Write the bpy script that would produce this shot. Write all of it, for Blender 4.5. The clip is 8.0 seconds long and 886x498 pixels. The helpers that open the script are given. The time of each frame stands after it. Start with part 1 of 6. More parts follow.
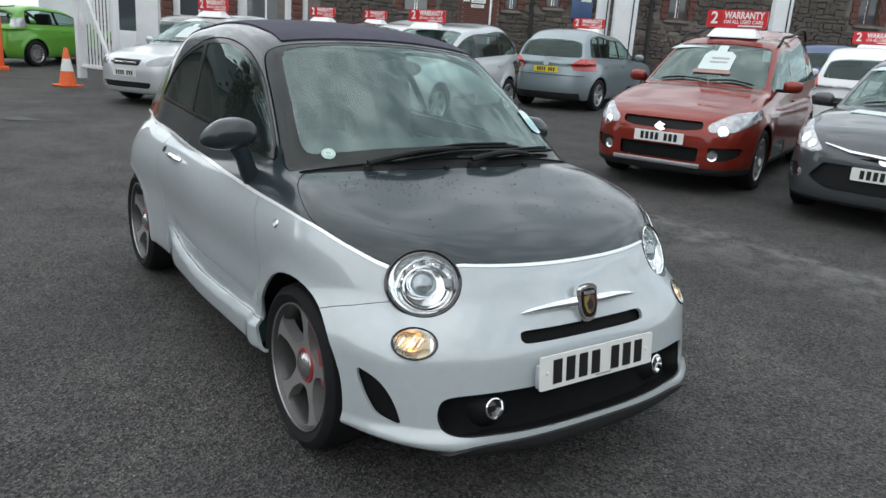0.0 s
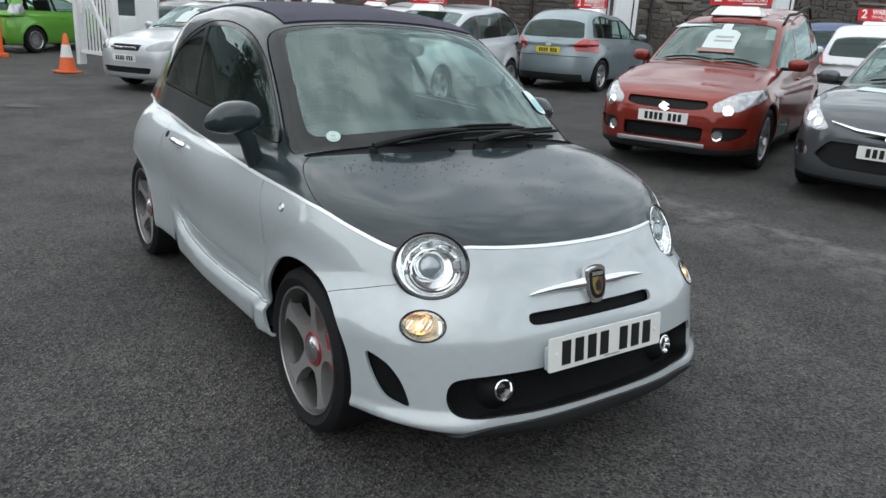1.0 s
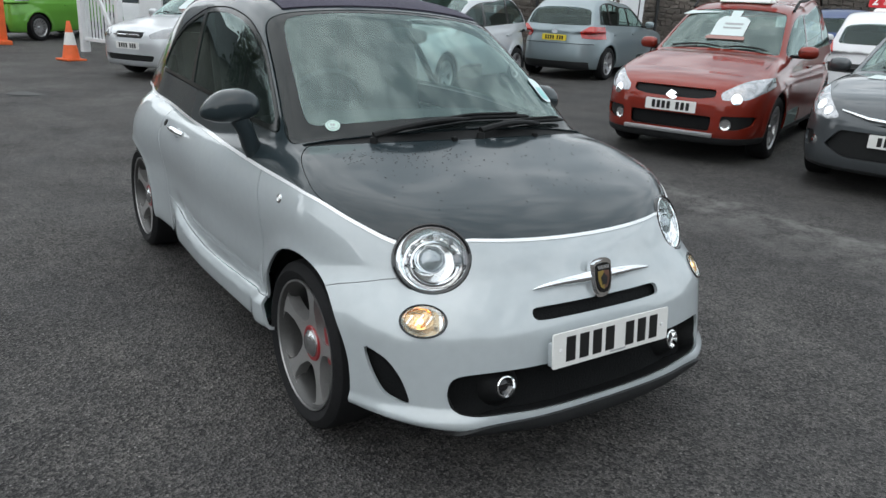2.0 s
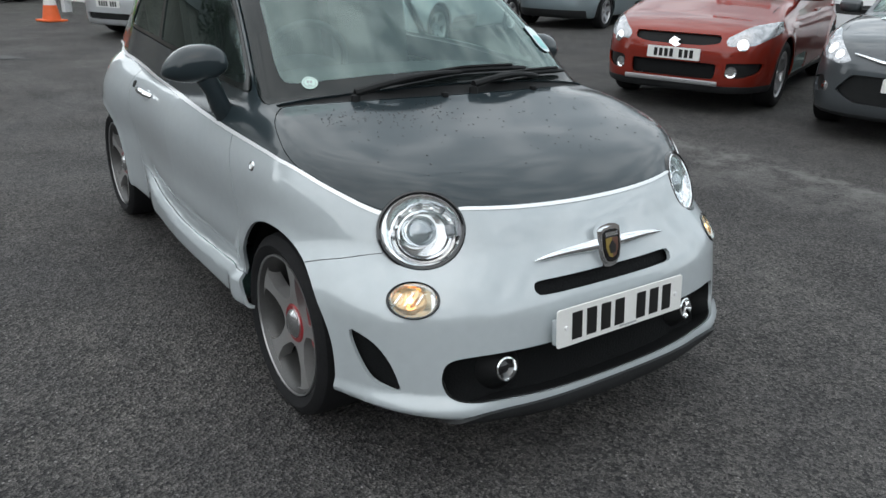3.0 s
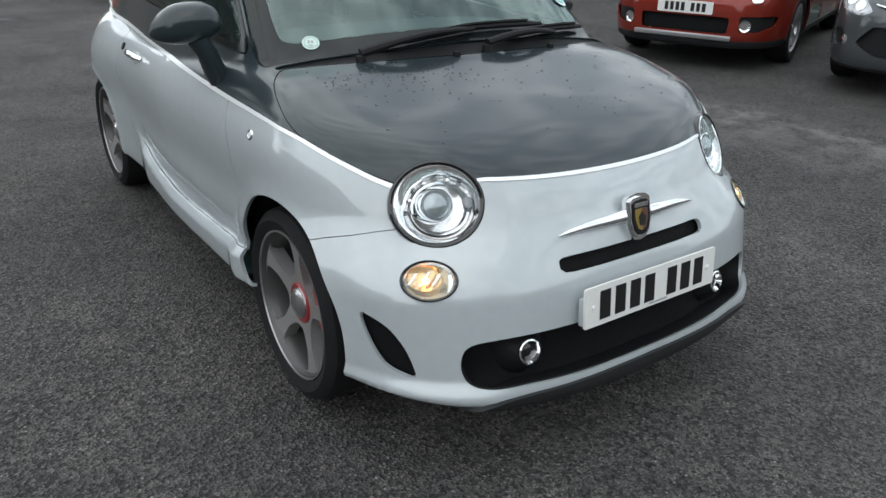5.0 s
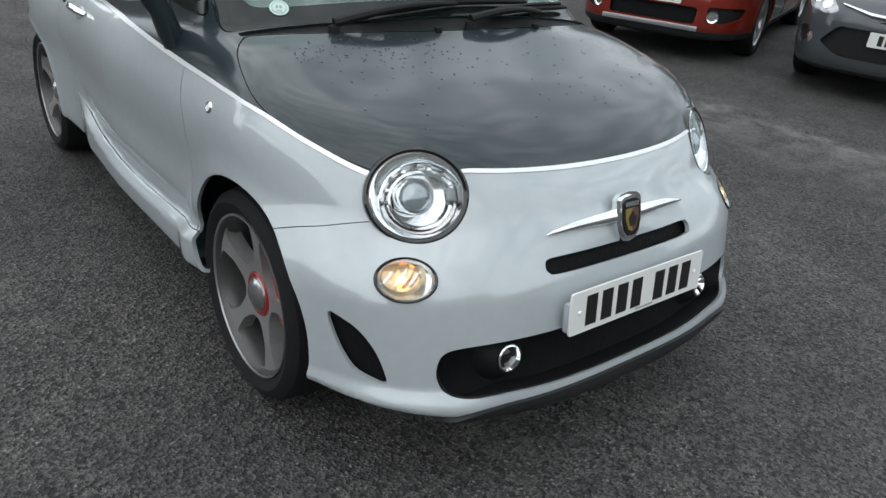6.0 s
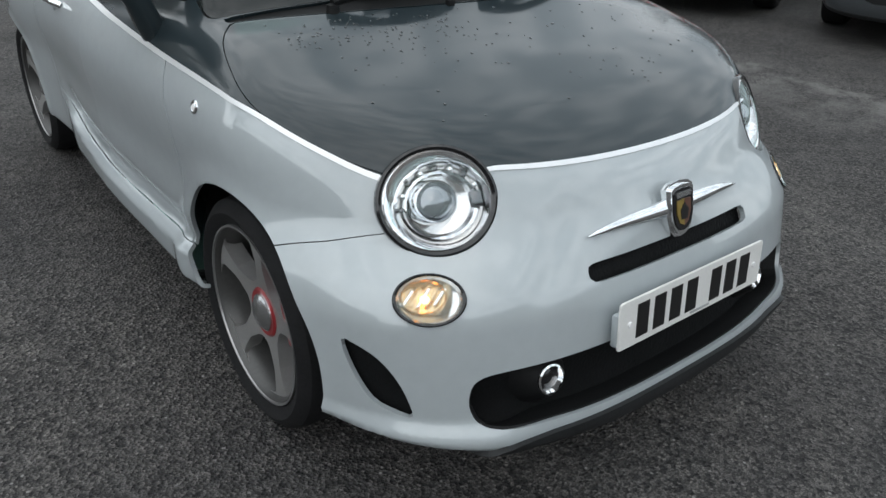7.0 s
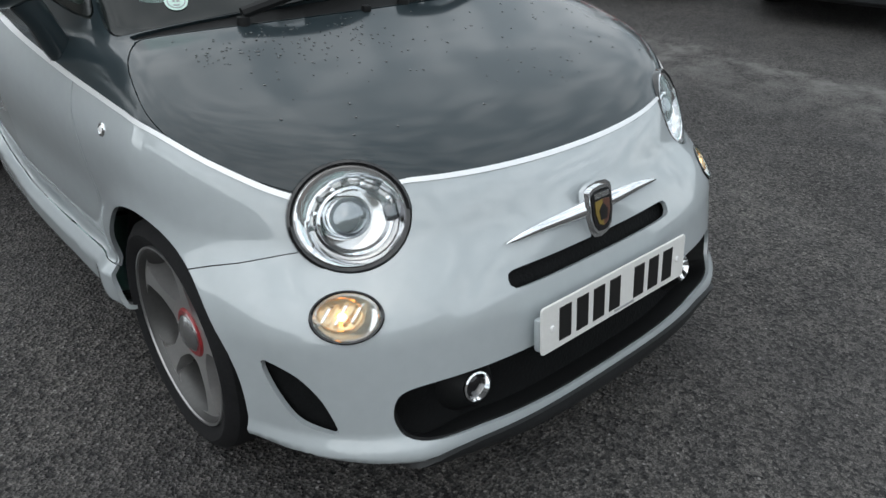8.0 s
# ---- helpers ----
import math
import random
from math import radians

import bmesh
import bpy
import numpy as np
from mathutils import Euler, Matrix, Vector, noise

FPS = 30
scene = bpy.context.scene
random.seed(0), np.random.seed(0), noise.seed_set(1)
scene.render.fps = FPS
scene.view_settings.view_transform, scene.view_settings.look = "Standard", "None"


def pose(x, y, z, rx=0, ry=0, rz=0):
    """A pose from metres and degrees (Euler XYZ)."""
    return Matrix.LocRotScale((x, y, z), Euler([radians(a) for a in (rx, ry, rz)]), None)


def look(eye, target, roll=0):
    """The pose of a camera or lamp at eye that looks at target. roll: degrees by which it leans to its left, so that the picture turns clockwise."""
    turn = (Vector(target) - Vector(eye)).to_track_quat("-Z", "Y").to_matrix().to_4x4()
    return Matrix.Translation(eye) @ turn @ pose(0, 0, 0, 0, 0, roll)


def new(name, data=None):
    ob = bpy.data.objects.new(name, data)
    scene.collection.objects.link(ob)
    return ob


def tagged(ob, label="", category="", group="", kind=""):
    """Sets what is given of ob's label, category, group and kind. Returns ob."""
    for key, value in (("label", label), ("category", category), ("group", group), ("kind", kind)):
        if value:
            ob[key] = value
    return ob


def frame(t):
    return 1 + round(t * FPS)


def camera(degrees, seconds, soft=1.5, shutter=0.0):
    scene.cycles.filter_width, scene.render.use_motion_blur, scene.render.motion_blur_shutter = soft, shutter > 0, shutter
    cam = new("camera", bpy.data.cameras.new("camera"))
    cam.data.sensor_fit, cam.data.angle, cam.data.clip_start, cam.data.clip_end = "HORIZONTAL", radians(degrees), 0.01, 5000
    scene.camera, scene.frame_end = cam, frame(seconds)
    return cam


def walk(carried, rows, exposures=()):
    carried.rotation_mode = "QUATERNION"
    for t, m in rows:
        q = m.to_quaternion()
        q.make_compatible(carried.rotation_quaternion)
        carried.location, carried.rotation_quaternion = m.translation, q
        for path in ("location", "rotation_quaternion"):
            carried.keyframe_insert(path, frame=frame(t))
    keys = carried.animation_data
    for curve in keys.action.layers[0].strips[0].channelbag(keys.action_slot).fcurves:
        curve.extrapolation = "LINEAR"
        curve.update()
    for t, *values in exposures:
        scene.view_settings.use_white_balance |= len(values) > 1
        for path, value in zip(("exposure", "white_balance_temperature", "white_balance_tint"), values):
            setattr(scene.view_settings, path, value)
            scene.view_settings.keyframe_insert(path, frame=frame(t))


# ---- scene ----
cam = camera(62.8, 8.0)
PATH = [
    (0, (-1.764, -2.136, 1.38), (-0.603, -0.593, 0.858), 4.0),
    (0.5, (-1.767, -2.134, 1.373), (-0.605, -0.603, 0.82), 3.5),
    (1, (-1.77, -2.119, 1.372), (-0.62, -0.584, 0.806), 3.4),
    (1.5, (-1.767, -2.118, 1.374), (-0.632, -0.575, 0.799), 3.5),
    (3, (-1.574, -1.91, 1.337), (-0.457, -0.41, 0.627), 2.1),
    (3.5, (-1.558, -1.878, 1.33), (-0.47, -0.394, 0.547), 1.2),
    (4, (-1.56, -1.868, 1.331), (-0.472, -0.384, 0.547), 2.3),
    (4.5, (-1.533, -1.86, 1.321), (-0.451, -0.372, 0.538), 0.7),
    (4.7, (-1.526, -1.824, 1.317), (-0.447, -0.34, 0.52), 1.1),
    (5.8, (-1.48, -1.624, 1.307), (-0.294, -0.252, 0.464), 3.9),
    (6, (-1.473, -1.589, 1.291), (-0.283, -0.233, 0.428), 5.6),
    (6.5, (-1.393, -1.458, 1.298), (-0.267, -0.063, 0.411), 2.1),
    (7, (-1.34, -1.393, 1.268), (-0.202, -0.043, 0.328), 2.4),
    (7.5, (-1.36, -1.357, 1.27), (-0.251, -0.032, 0.263), 3.5),
    (8, (-1.246, -1.435, 1.312), (-0.052, -0.157, 0.344), 0.9),
]
walk(cam, [(t, look(eye, target, roll)) for t, eye, target, roll in PATH], exposures=[(0, 0.06), (4.5, 0.09), (6.5, 0.0), (7.0, -0.10), (8, -0.06)])

# ---- light: bright overcast sky ----
world = bpy.data.worlds.new("overcast_sky")
scene.world = world
world.use_nodes = True
wn = world.node_tree
wn.nodes.clear()
w_out = wn.nodes.new("ShaderNodeOutputWorld")
w_bg = wn.nodes.new("ShaderNodeBackground")
w_sky = wn.nodes.new("ShaderNodeTexSky")
w_sky.sky_type, w_sky.sun_disc = "NISHITA", False
w_sky.sun_elevation, w_sky.sun_rotation = radians(48), radians(200)
w_sky.air_density, w_sky.dust_density = 1.0, 3.0
w_co = wn.nodes.new("ShaderNodeTexCoord")
w_map = wn.nodes.new("ShaderNodeMapping")
w_map.inputs["Scale"].default_value = (1.0, 1.0, 2.2)
w_cloud = wn.nodes.new("ShaderNodeTexNoise")
w_cloud.inputs["Scale"].default_value, w_cloud.inputs["Detail"].default_value = 7.5, 9.0
w_cloud.inputs["Roughness"].default_value = 0.64
w_ramp = wn.nodes.new("ShaderNodeValToRGB")
w_ramp.color_ramp.elements[0].position, w_ramp.color_ramp.elements[0].color = 0.44, (5.6, 6.4, 6.9, 1)
w_ramp.color_ramp.elements[1].position, w_ramp.color_ramp.elements[1].color = 0.58, (11.3, 12.0, 12.4, 1)
w_mix = wn.nodes.new("ShaderNodeMix")
w_mix.data_type = "RGBA"
w_mix.inputs["Factor"].default_value = 0.88
wn.links.new(w_co.outputs["Generated"], w_map.inputs["Vector"])
wn.links.new(w_map.outputs["Vector"], w_cloud.inputs["Vector"])
wn.links.new(w_cloud.outputs["Fac"], w_ramp.inputs["Fac"])
wn.links.new(w_sky.outputs["Color"], w_mix.inputs["A"])
wn.links.new(w_ramp.outputs["Color"], w_mix.inputs["B"])
wn.links.new(w_mix.outputs["Result"], w_bg.inputs["Color"])
w_bg.inputs["Strength"].default_value = 0.138
wn.links.new(w_bg.outputs["Background"], w_out.inputs["Surface"])
sun = new("sun", bpy.data.lights.new("sun", "SUN"))
sun.data.energy, sun.data.angle, sun.data.color = 1.3, radians(150), (1.0, 0.98, 0.95)
sun.matrix_world = look((-8, 3.2, 5.5), (0, 0, 0))


# ---- materials ----
def mat(name, base, rough=0.5, metal=0.0, coat=0.0, var=0.0, scale=8.0, bump=0.0, bscale=60.0, alpha=1.0, emit=None, estr=0.0, coat_rough=0.03, spec=0.5, objrand=0.0):
    """A surface with a base colour that varies at two scales, and fine relief."""
    m = bpy.data.materials.new(name)
    m.use_nodes = True
    nt = m.node_tree
    b = nt.nodes["Principled BSDF"]
    b.inputs["Base Color"].default_value = (*base, 1)
    b.inputs["Roughness"].default_value, b.inputs["Metallic"].default_value = rough, metal
    b.inputs["Coat Weight"].default_value, b.inputs["Coat Roughness"].default_value = coat, coat_rough
    b.inputs["Specular IOR Level"].default_value = spec
    if emit:
        b.inputs["Emission Color"].default_value = (*emit, 1)
        b.inputs["Emission Strength"].default_value = estr
    if var or bump:
        tc = nt.nodes.new("ShaderNodeTexCoord")
    if var:
        n1 = nt.nodes.new("ShaderNodeTexNoise")
        n1.inputs["Scale"].default_value, n1.inputs["Detail"].default_value = scale, 6
        n2 = nt.nodes.new("ShaderNodeTexNoise")
        n2.inputs["Scale"].default_value, n2.inputs["Detail"].default_value = scale * 11, 3
        ad = nt.nodes.new("ShaderNodeMath")
        ad.operation = "ADD"
        mr = nt.nodes.new("ShaderNodeMapRange")
        mr.inputs["From Min"].default_value, mr.inputs["From Max"].default_value = 0.7, 1.3
        mr.inputs["To Min"].default_value, mr.inputs["To Max"].default_value = 1 - var, 1 + var
        hs = nt.nodes.new("ShaderNodeHueSaturation")
        hs.inputs["Color"].default_value = (*base, 1)
        nt.links.new(tc.outputs["Object"], n1.inputs["Vector"])
        nt.links.new(tc.outputs["Object"], n2.inputs["Vector"])
        nt.links.new(n1.outputs["Fac"], ad.inputs[0])
        nt.links.new(n2.outputs["Fac"], ad.inputs[1])
        nt.links.new(ad.outputs[0], mr.inputs["Value"])
        last = mr.outputs["Result"]
        if objrand:
            oi = nt.nodes.new("ShaderNodeObjectInfo")
            m2 = nt.nodes.new("ShaderNodeMapRange")
            m2.inputs["To Min"].default_value, m2.inputs["To Max"].default_value = 1 - objrand, 1 + objrand
            mu = nt.nodes.new("ShaderNodeMath")
            mu.operation = "MULTIPLY"
            nt.links.new(oi.outputs["Random"], m2.inputs["Value"])
            nt.links.new(m2.outputs["Result"], mu.inputs[0])
            nt.links.new(last, mu.inputs[1])
            last = mu.outputs[0]
        nt.links.new(last, hs.inputs["Value"])
        nt.links.new(hs.outputs["Color"], b.inputs["Base Color"])
    if bump:
        nb = nt.nodes.new("ShaderNodeTexNoise")
        nb.inputs["Scale"].default_value, nb.inputs["Detail"].default_value = bscale, 4
        bp = nt.nodes.new("ShaderNodeBump")
        bp.inputs["Strength"].default_value, bp.inputs["Distance"].default_value = bump, 0.01
        nt.links.new(tc.outputs["Object"], nb.inputs["Vector"])
        nt.links.new(nb.outputs["Fac"], bp.inputs["Height"])
        nt.links.new(bp.outputs["Normal"], b.inputs["Normal"])
    return m


def paint(name, base, metal=0.0, rough=0.35, flake=0.0, coat=1.0, gloss=0.03):
    return mat(name, base, rough=rough, metal=metal, coat=coat, coat_rough=gloss, var=0.03 + flake, scale=3.0, spec=0.1)


def glass(name, tint, rough=0.0, face=0.05):
    """Thin window glass: a clear tinted sheet with mirror gloss on its face."""
    m = bpy.data.materials.new(name)
    m.use_nodes = True
    nt = m.node_tree
    nt.nodes.clear()
    out = nt.nodes.new("ShaderNodeOutputMaterial")
    tr = nt.nodes.new("ShaderNodeBsdfTransparent")
    tr.inputs["Color"].default_value = (*tint, 1)
    gl = nt.nodes.new("ShaderNodeBsdfGlossy")
    gl.inputs["Roughness"].default_value = rough + 0.01
    gl.inputs["Color"].default_value = (0.82, 1.0, 0.97, 1)
    lw = nt.nodes.new("ShaderNodeLayerWeight")
    lw.inputs["Blend"].default_value = 0.5
    po = nt.nodes.new("ShaderNodeMath")
    po.operation = "POWER"
    po.inputs[1].default_value = 5.0
    fr = nt.nodes.new("ShaderNodeMath")
    fr.operation = "MULTIPLY_ADD"
    fr.inputs[1].default_value, fr.inputs[2].default_value = 1.0 - face, face
    nt.links.new(lw.outputs["Facing"], po.inputs[0])
    nt.links.new(po.outputs[0], fr.inputs[0])
    mx = nt.nodes.new("ShaderNodeMixShader")
    nt.links.new(fr.outputs[0], mx.inputs["Fac"])
    nt.links.new(tr.outputs["BSDF"], mx.inputs[1])
    nt.links.new(gl.outputs["BSDF"], mx.inputs[2])
    nt.links.new(mx.outputs["Shader"], out.inputs["Surface"])
    return m


M_SILVER = paint("pale_grey_paint", (0.430, 0.470, 0.488), metal=0.14, rough=0.42, gloss=0.006)
M_SILVER.node_tree.nodes["Principled BSDF"].inputs["Coat IOR"].default_value = 1.85
M_DARK = paint("charcoal_paint", (0.018, 0.028, 0.033), rough=0.42, coat=1.0, gloss=0.10)
M_BOWL = mat("lamp_bowl", (0.88, 0.87, 0.86), rough=0.12, metal=0.9)
M_CHROME = mat("chrome", (0.90, 0.91, 0.92), rough=0.03, metal=1.0)
M_STRIP = mat("bright_trim", (0.85, 0.86, 0.87), rough=0.38, metal=0.7)
M_FRIT = mat("black_glass_border", (0.012, 0.015, 0.015), rough=0.12, spec=0.35)
M_SATIN = mat("satin_chrome", (0.72, 0.73, 0.74), rough=0.22, metal=1.0)
M_WHITE = mat("white_plastic", (0.8, 0.8, 0.8), rough=0.35, coat=0.3)
M_BLACK = mat("black_plastic", (0.008, 0.0085, 0.009), rough=0.6, var=0.2, scale=12, bump=0.05, bscale=300, spec=0.25)
M_LIP = mat("dark_grey_plastic", (0.011, 0.012, 0.013), rough=0.6, var=0.35, scale=9, bump=0.06, bscale=200)
M_GRILLE = mat("black_grille_plastic", (0.005, 0.0055, 0.006), rough=0.7, var=0.2, scale=12, bump=0.3, bscale=140, spec=0.15)
M_GLOSSBLACK = mat("gloss_black", (0.008, 0.008, 0.009), rough=0.15, coat=0.5)
M_RUBBER = mat("tyre_rubber", (0.010, 0.010, 0.011), rough=0.8, var=0.25, scale=10, bump=0.1, bscale=180, spec=0.25)
M_GUN = mat("gunmetal_alloy", (0.40, 0.395, 0.39), rough=0.38, metal=0.65, coat=0.3, var=0.05, scale=10)
# darker copy of the gunmetal: shade inside the rim is put into its colour
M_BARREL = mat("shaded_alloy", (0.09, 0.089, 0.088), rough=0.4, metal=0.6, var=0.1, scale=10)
M_BEZEL = mat("bright_lamp_bezel", (0.95, 0.95, 0.96), rough=0.06, metal=0.95)
M_LIPMETAL = mat("bright_rim_edge", (0.40, 0.40, 0.40), rough=0.3, metal=0.8)
M_ALLOY = mat("silver_alloy", (0.5, 0.5, 0.51), rough=0.3, metal=0.8, var=0.05, scale=10)
M_RED = mat("red_enamel", (0.26, 0.018, 0.022), rough=0.3, coat=0.5)
M_DISC = mat("brake_disc_steel", (0.05, 0.05, 0.05), rough=0.4, metal=0.9, var=0.15, scale=20)
M_CLOTH = mat("navy_canvas", (0.058, 0.053, 0.078), rough=0.9, var=0.15, scale=6, bump=0.25, bscale=900)
M_GLASS = glass("windscreen_glass", (0.70, 0.86, 0.82), rough=0.0, face=0.13)
M_TINT = glass("tinted_side_glass", (0.62, 0.72, 0.69))
M_LENS = glass("clear_lens", (0.95, 0.96, 0.97))
M_INT = mat("dark_interior", (0.025, 0.026, 0.028), rough=0.8, var=0.2, scale=8, bump=0.1, bscale=150)
M_SEAT = mat("black_seat_leather", (0.03, 0.03, 0.032), rough=0.55, var=0.2, scale=8)
M_AMBER = mat("amber_bulb", (0.9, 0.55, 0.2), rough=0.3, emit=(1.0, 0.50, 0.16), estr=6.0)
M_PLATE_W = mat("white_number_plate", (0.78, 0.78, 0.76), rough=0.3, coat=0.4, var=0.03, scale=12)
M_PLATE_Y = mat("yellow_number_plate", (0.75, 0.58, 0.03), rough=0.3, coat=0.4, var=0.03, scale=12)
M_INK = mat("black_ink", (0.01, 0.01, 0.01), rough=0.4)
M_REDLENS = mat("red_lamp_lens", (0.45, 0.02, 0.015), rough=0.12, coat=1.0)
M_GREYINK = mat("grey_print", (0.35, 0.36, 0.37), rough=0.6)


def asphalt():
    m = bpy.data.materials.new("worn_asphalt")
    m.use_nodes = True
    nt = m.node_tree
    N, Lk = nt.nodes, nt.links
    b = N["Principled BSDF"]
    tc = N.new("ShaderNodeTexCoord")

    def noise_node(scale, detail=4, rough=0.55):
        n = N.new("ShaderNodeTexNoise")
        n.inputs["Scale"].default_value, n.inputs["Detail"].default_value, n.inputs["Roughness"].default_value = scale, detail, rough
        Lk.new(tc.outputs["Object"], n.inputs["Vector"])
        return n

    def ramp(src, p0, c0, p1, c1):
        r = N.new("ShaderNodeValToRGB")
        r.color_ramp.elements[0].position, r.color_ramp.elements[0].color = p0, (*c0, 1)
        r.color_ramp.elements[1].position, r.color_ramp.elements[1].color = p1, (*c1, 1)
        Lk.new(src, r.inputs["Fac"])
        return r

    def mixed(kind, fac, a, c):
        x = N.new("ShaderNodeMix")
        x.data_type, x.blend_type = "RGBA", kind
        if isinstance(fac, float):
            x.inputs["Factor"].default_value = fac
        else:
            Lk.new(fac, x.inputs["Factor"])
        Lk.new(a, x.inputs["A"])
        Lk.new(c, x.inputs["B"])
        return x.outputs["Result"]

    stone = N.new("ShaderNodeTexVoronoi")
    stone.inputs["Scale"].default_value = 105
    Lk.new(tc.outputs["Object"], stone.inputs["Vector"])
    speck = ramp(stone.outputs["Color"], 0.15, (0.016, 0.016, 0.017), 0.98, (0.125, 0.122, 0.119))
    grit = ramp(noise_node(240, 3).outputs["Fac"], 0.40, (0.42, 0.42, 0.42), 0.66, (1.75, 1.7, 1.66))
    large = ramp(noise_node(0.9, 6).outputs["Fac"], 0.3, (0.72, 0.72, 0.74), 0.72, (1.25, 1.24, 1.22))
    mid = ramp(noise_node(7, 5).outputs["Fac"], 0.35, (0.85, 0.85, 0.86), 0.7, (1.15, 1.14, 1.12))
    c = mixed("MULTIPLY", 1.0, speck.outputs["Color"], grit.outputs["Color"])
    chip = N.new("ShaderNodeTexVoronoi")
    chip.inputs["Scale"].default_value = 85
    Lk.new(tc.outputs["Object"], chip.inputs["Vector"])
    rare = ramp(chip.outputs["Color"], 0.84, (0, 0, 0), 0.90, (1, 1, 1))
    near = ramp(chip.outputs["Distance"], 0.22, (1, 1, 1), 0.42, (0, 0, 0))
    pale = N.new("ShaderNodeMix")
    pale.data_type = "RGBA"
    Lk.new(mixed("MULTIPLY", 1.0, rare.outputs["Color"], near.outputs["Color"]), pale.inputs["Factor"])
    Lk.new(c, pale.inputs["A"])
    pale.inputs["B"].default_value = (0.23, 0.225, 0.22, 1)
    c = pale.outputs["Result"]
    c = mixed("MULTIPLY", 1.0, c, large.outputs["Color"])
    c = mixed("MULTIPLY", 1.0, c, mid.outputs["Color"])
    # a pale, dusty strip along an old joint
    sep = N.new("ShaderNodeSeparateXYZ")
    Lk.new(tc.outputs["Object"], sep.inputs["Vector"])
    wob = N.new("ShaderNodeMath")
    wob.operation = "MULTIPLY_ADD"
    Lk.new(noise_node(2.2, 5).outputs["Fac"], wob.inputs[0])
    wob.inputs[1].default_value = 0.7
    Lk.new(sep.outputs["X"], wob.inputs[2])
    strip = N.new("ShaderNodeValToRGB")
    e = strip.color_ramp.elements
    e[0].position, e[0].color = 0.30, (0, 0, 0, 1)
    e[1].position, e[1].color = 0.395, (1, 1, 1, 1)
    for pos, v in ((0.402, 0.3), (0.43, 0.0)):
        k = strip.color_ramp.elements.new(pos)
        k.color = (v, v, v, 1)
    sc = N.new("ShaderNodeMath")
    sc.operation = "MULTIPLY"
    sc.inputs[1].default_value = 0.1
    Lk.new(wob.outputs[0], sc.inputs[0])
    Lk.new(sc.outputs[0], strip.inputs["Fac"])
    worn = ramp(noise_node(5.0, 6, 0.7).outputs["Fac"], 0.42, (0, 0, 0), 0.62, (1, 1, 1))
    mk = mixed("MULTIPLY", 1.0, strip.outputs["Color"], worn.outputs["Color"])
    dust = N.new("ShaderNodeMix")
    dust.data_type = "RGBA"
    Lk.new(mk, dust.inputs["Factor"])
    Lk.new(c, dust.inputs["A"])
    dust.inputs["B"].default_value = (0.16, 0.155, 0.15, 1)
    c = dust.outputs["Result"]
    Lk.new(c, b.inputs["Base Color"])
    b.inputs["Specular IOR Level"].default_value = 0.3
    rr = ramp(noise_node(1.4, 5).outputs["Fac"], 0.3, (0.62, 0.62, 0.62), 0.7, (0.86, 0.86, 0.86))
    Lk.new(rr.outputs["Color"], b.inputs["Roughness"])
    bp = N.new("ShaderNodeBump")
    bp.inputs["Strength"].default_value, bp.inputs["Distance"].default_value = 0.75, 0.010
    Lk.new(stone.outputs["Distance"], bp.inputs["Height"])
    bp2 = N.new("ShaderNodeBump")
    bp2.inputs["Strength"].default_value, bp2.inputs["Distance"].default_value = 0.4, 0.004
    Lk.new(noise_node(380, 3).outputs["Fac"], bp2.inputs["Height"])
    Lk.new(bp.outputs["Normal"], bp2.inputs["Normal"])
    Lk.new(bp2.outputs["Normal"], b.inputs["Normal"])
    return m


M_ASPHALT = asphalt()


# ---- mesh tools ----
def part(name, bm, material, parent=None, label="", smooth=True):
    """Links a bmesh as one mesh object under a thing or a part."""
    me = bpy.data.meshes.new(name)
    bmesh.ops.recalc_face_normals(bm, faces=bm.faces)
    if smooth:
        for f in bm.faces:
            f.smooth = True
        for e in bm.edges:
            if len(e.link_faces) == 2 and e.calc_face_angle(0) > 0.6:
                e.smooth = False
    bm.to_mesh(me)
    bm.free()
    for mm in (material if isinstance(material, (list, tuple)) else [material]):
        me.materials.append(mm)
    ob = new(name, me)
    if parent is not None:
        ob.parent = parent
    if label:
        tagged(ob, label)
    return ob


def thing(name, label, category, m=None, group="", kind=""):
    ob = new(name)
    ob.empty_display_size = 0.1
    if m is not None:
        ob.matrix_world = m
    return tagged(ob, label, category, group, kind)


def add_box(bm, c, s, m=None, bevel=0.0):
    """A box of centre c and size s, its edges rounded by bevel."""
    r = bmesh.ops.create_cube(bm, size=1.0)
    vs = r["verts"]
    bmesh.ops.scale(bm, vec=s, verts=vs)
    if bevel:
        es = list({e for v in vs for e in v.link_edges})
        rb = bmesh.ops.bevel(bm, geom=es, offset=bevel, segments=2, affect="EDGES", profile=0.6)
        vs = list({v for f in rb["faces"] for v in f.verts} | {v for v in vs if v.is_valid})
    bmesh.ops.translate(bm, vec=c, verts=vs)
    if m is not None:
        bmesh.ops.transform(bm, matrix=m, verts=vs)
    return vs


def box(c, s, m=None, bevel=0.0):
    bm = bmesh.new()
    add_box(bm, c, s, m, bevel)
    return bm


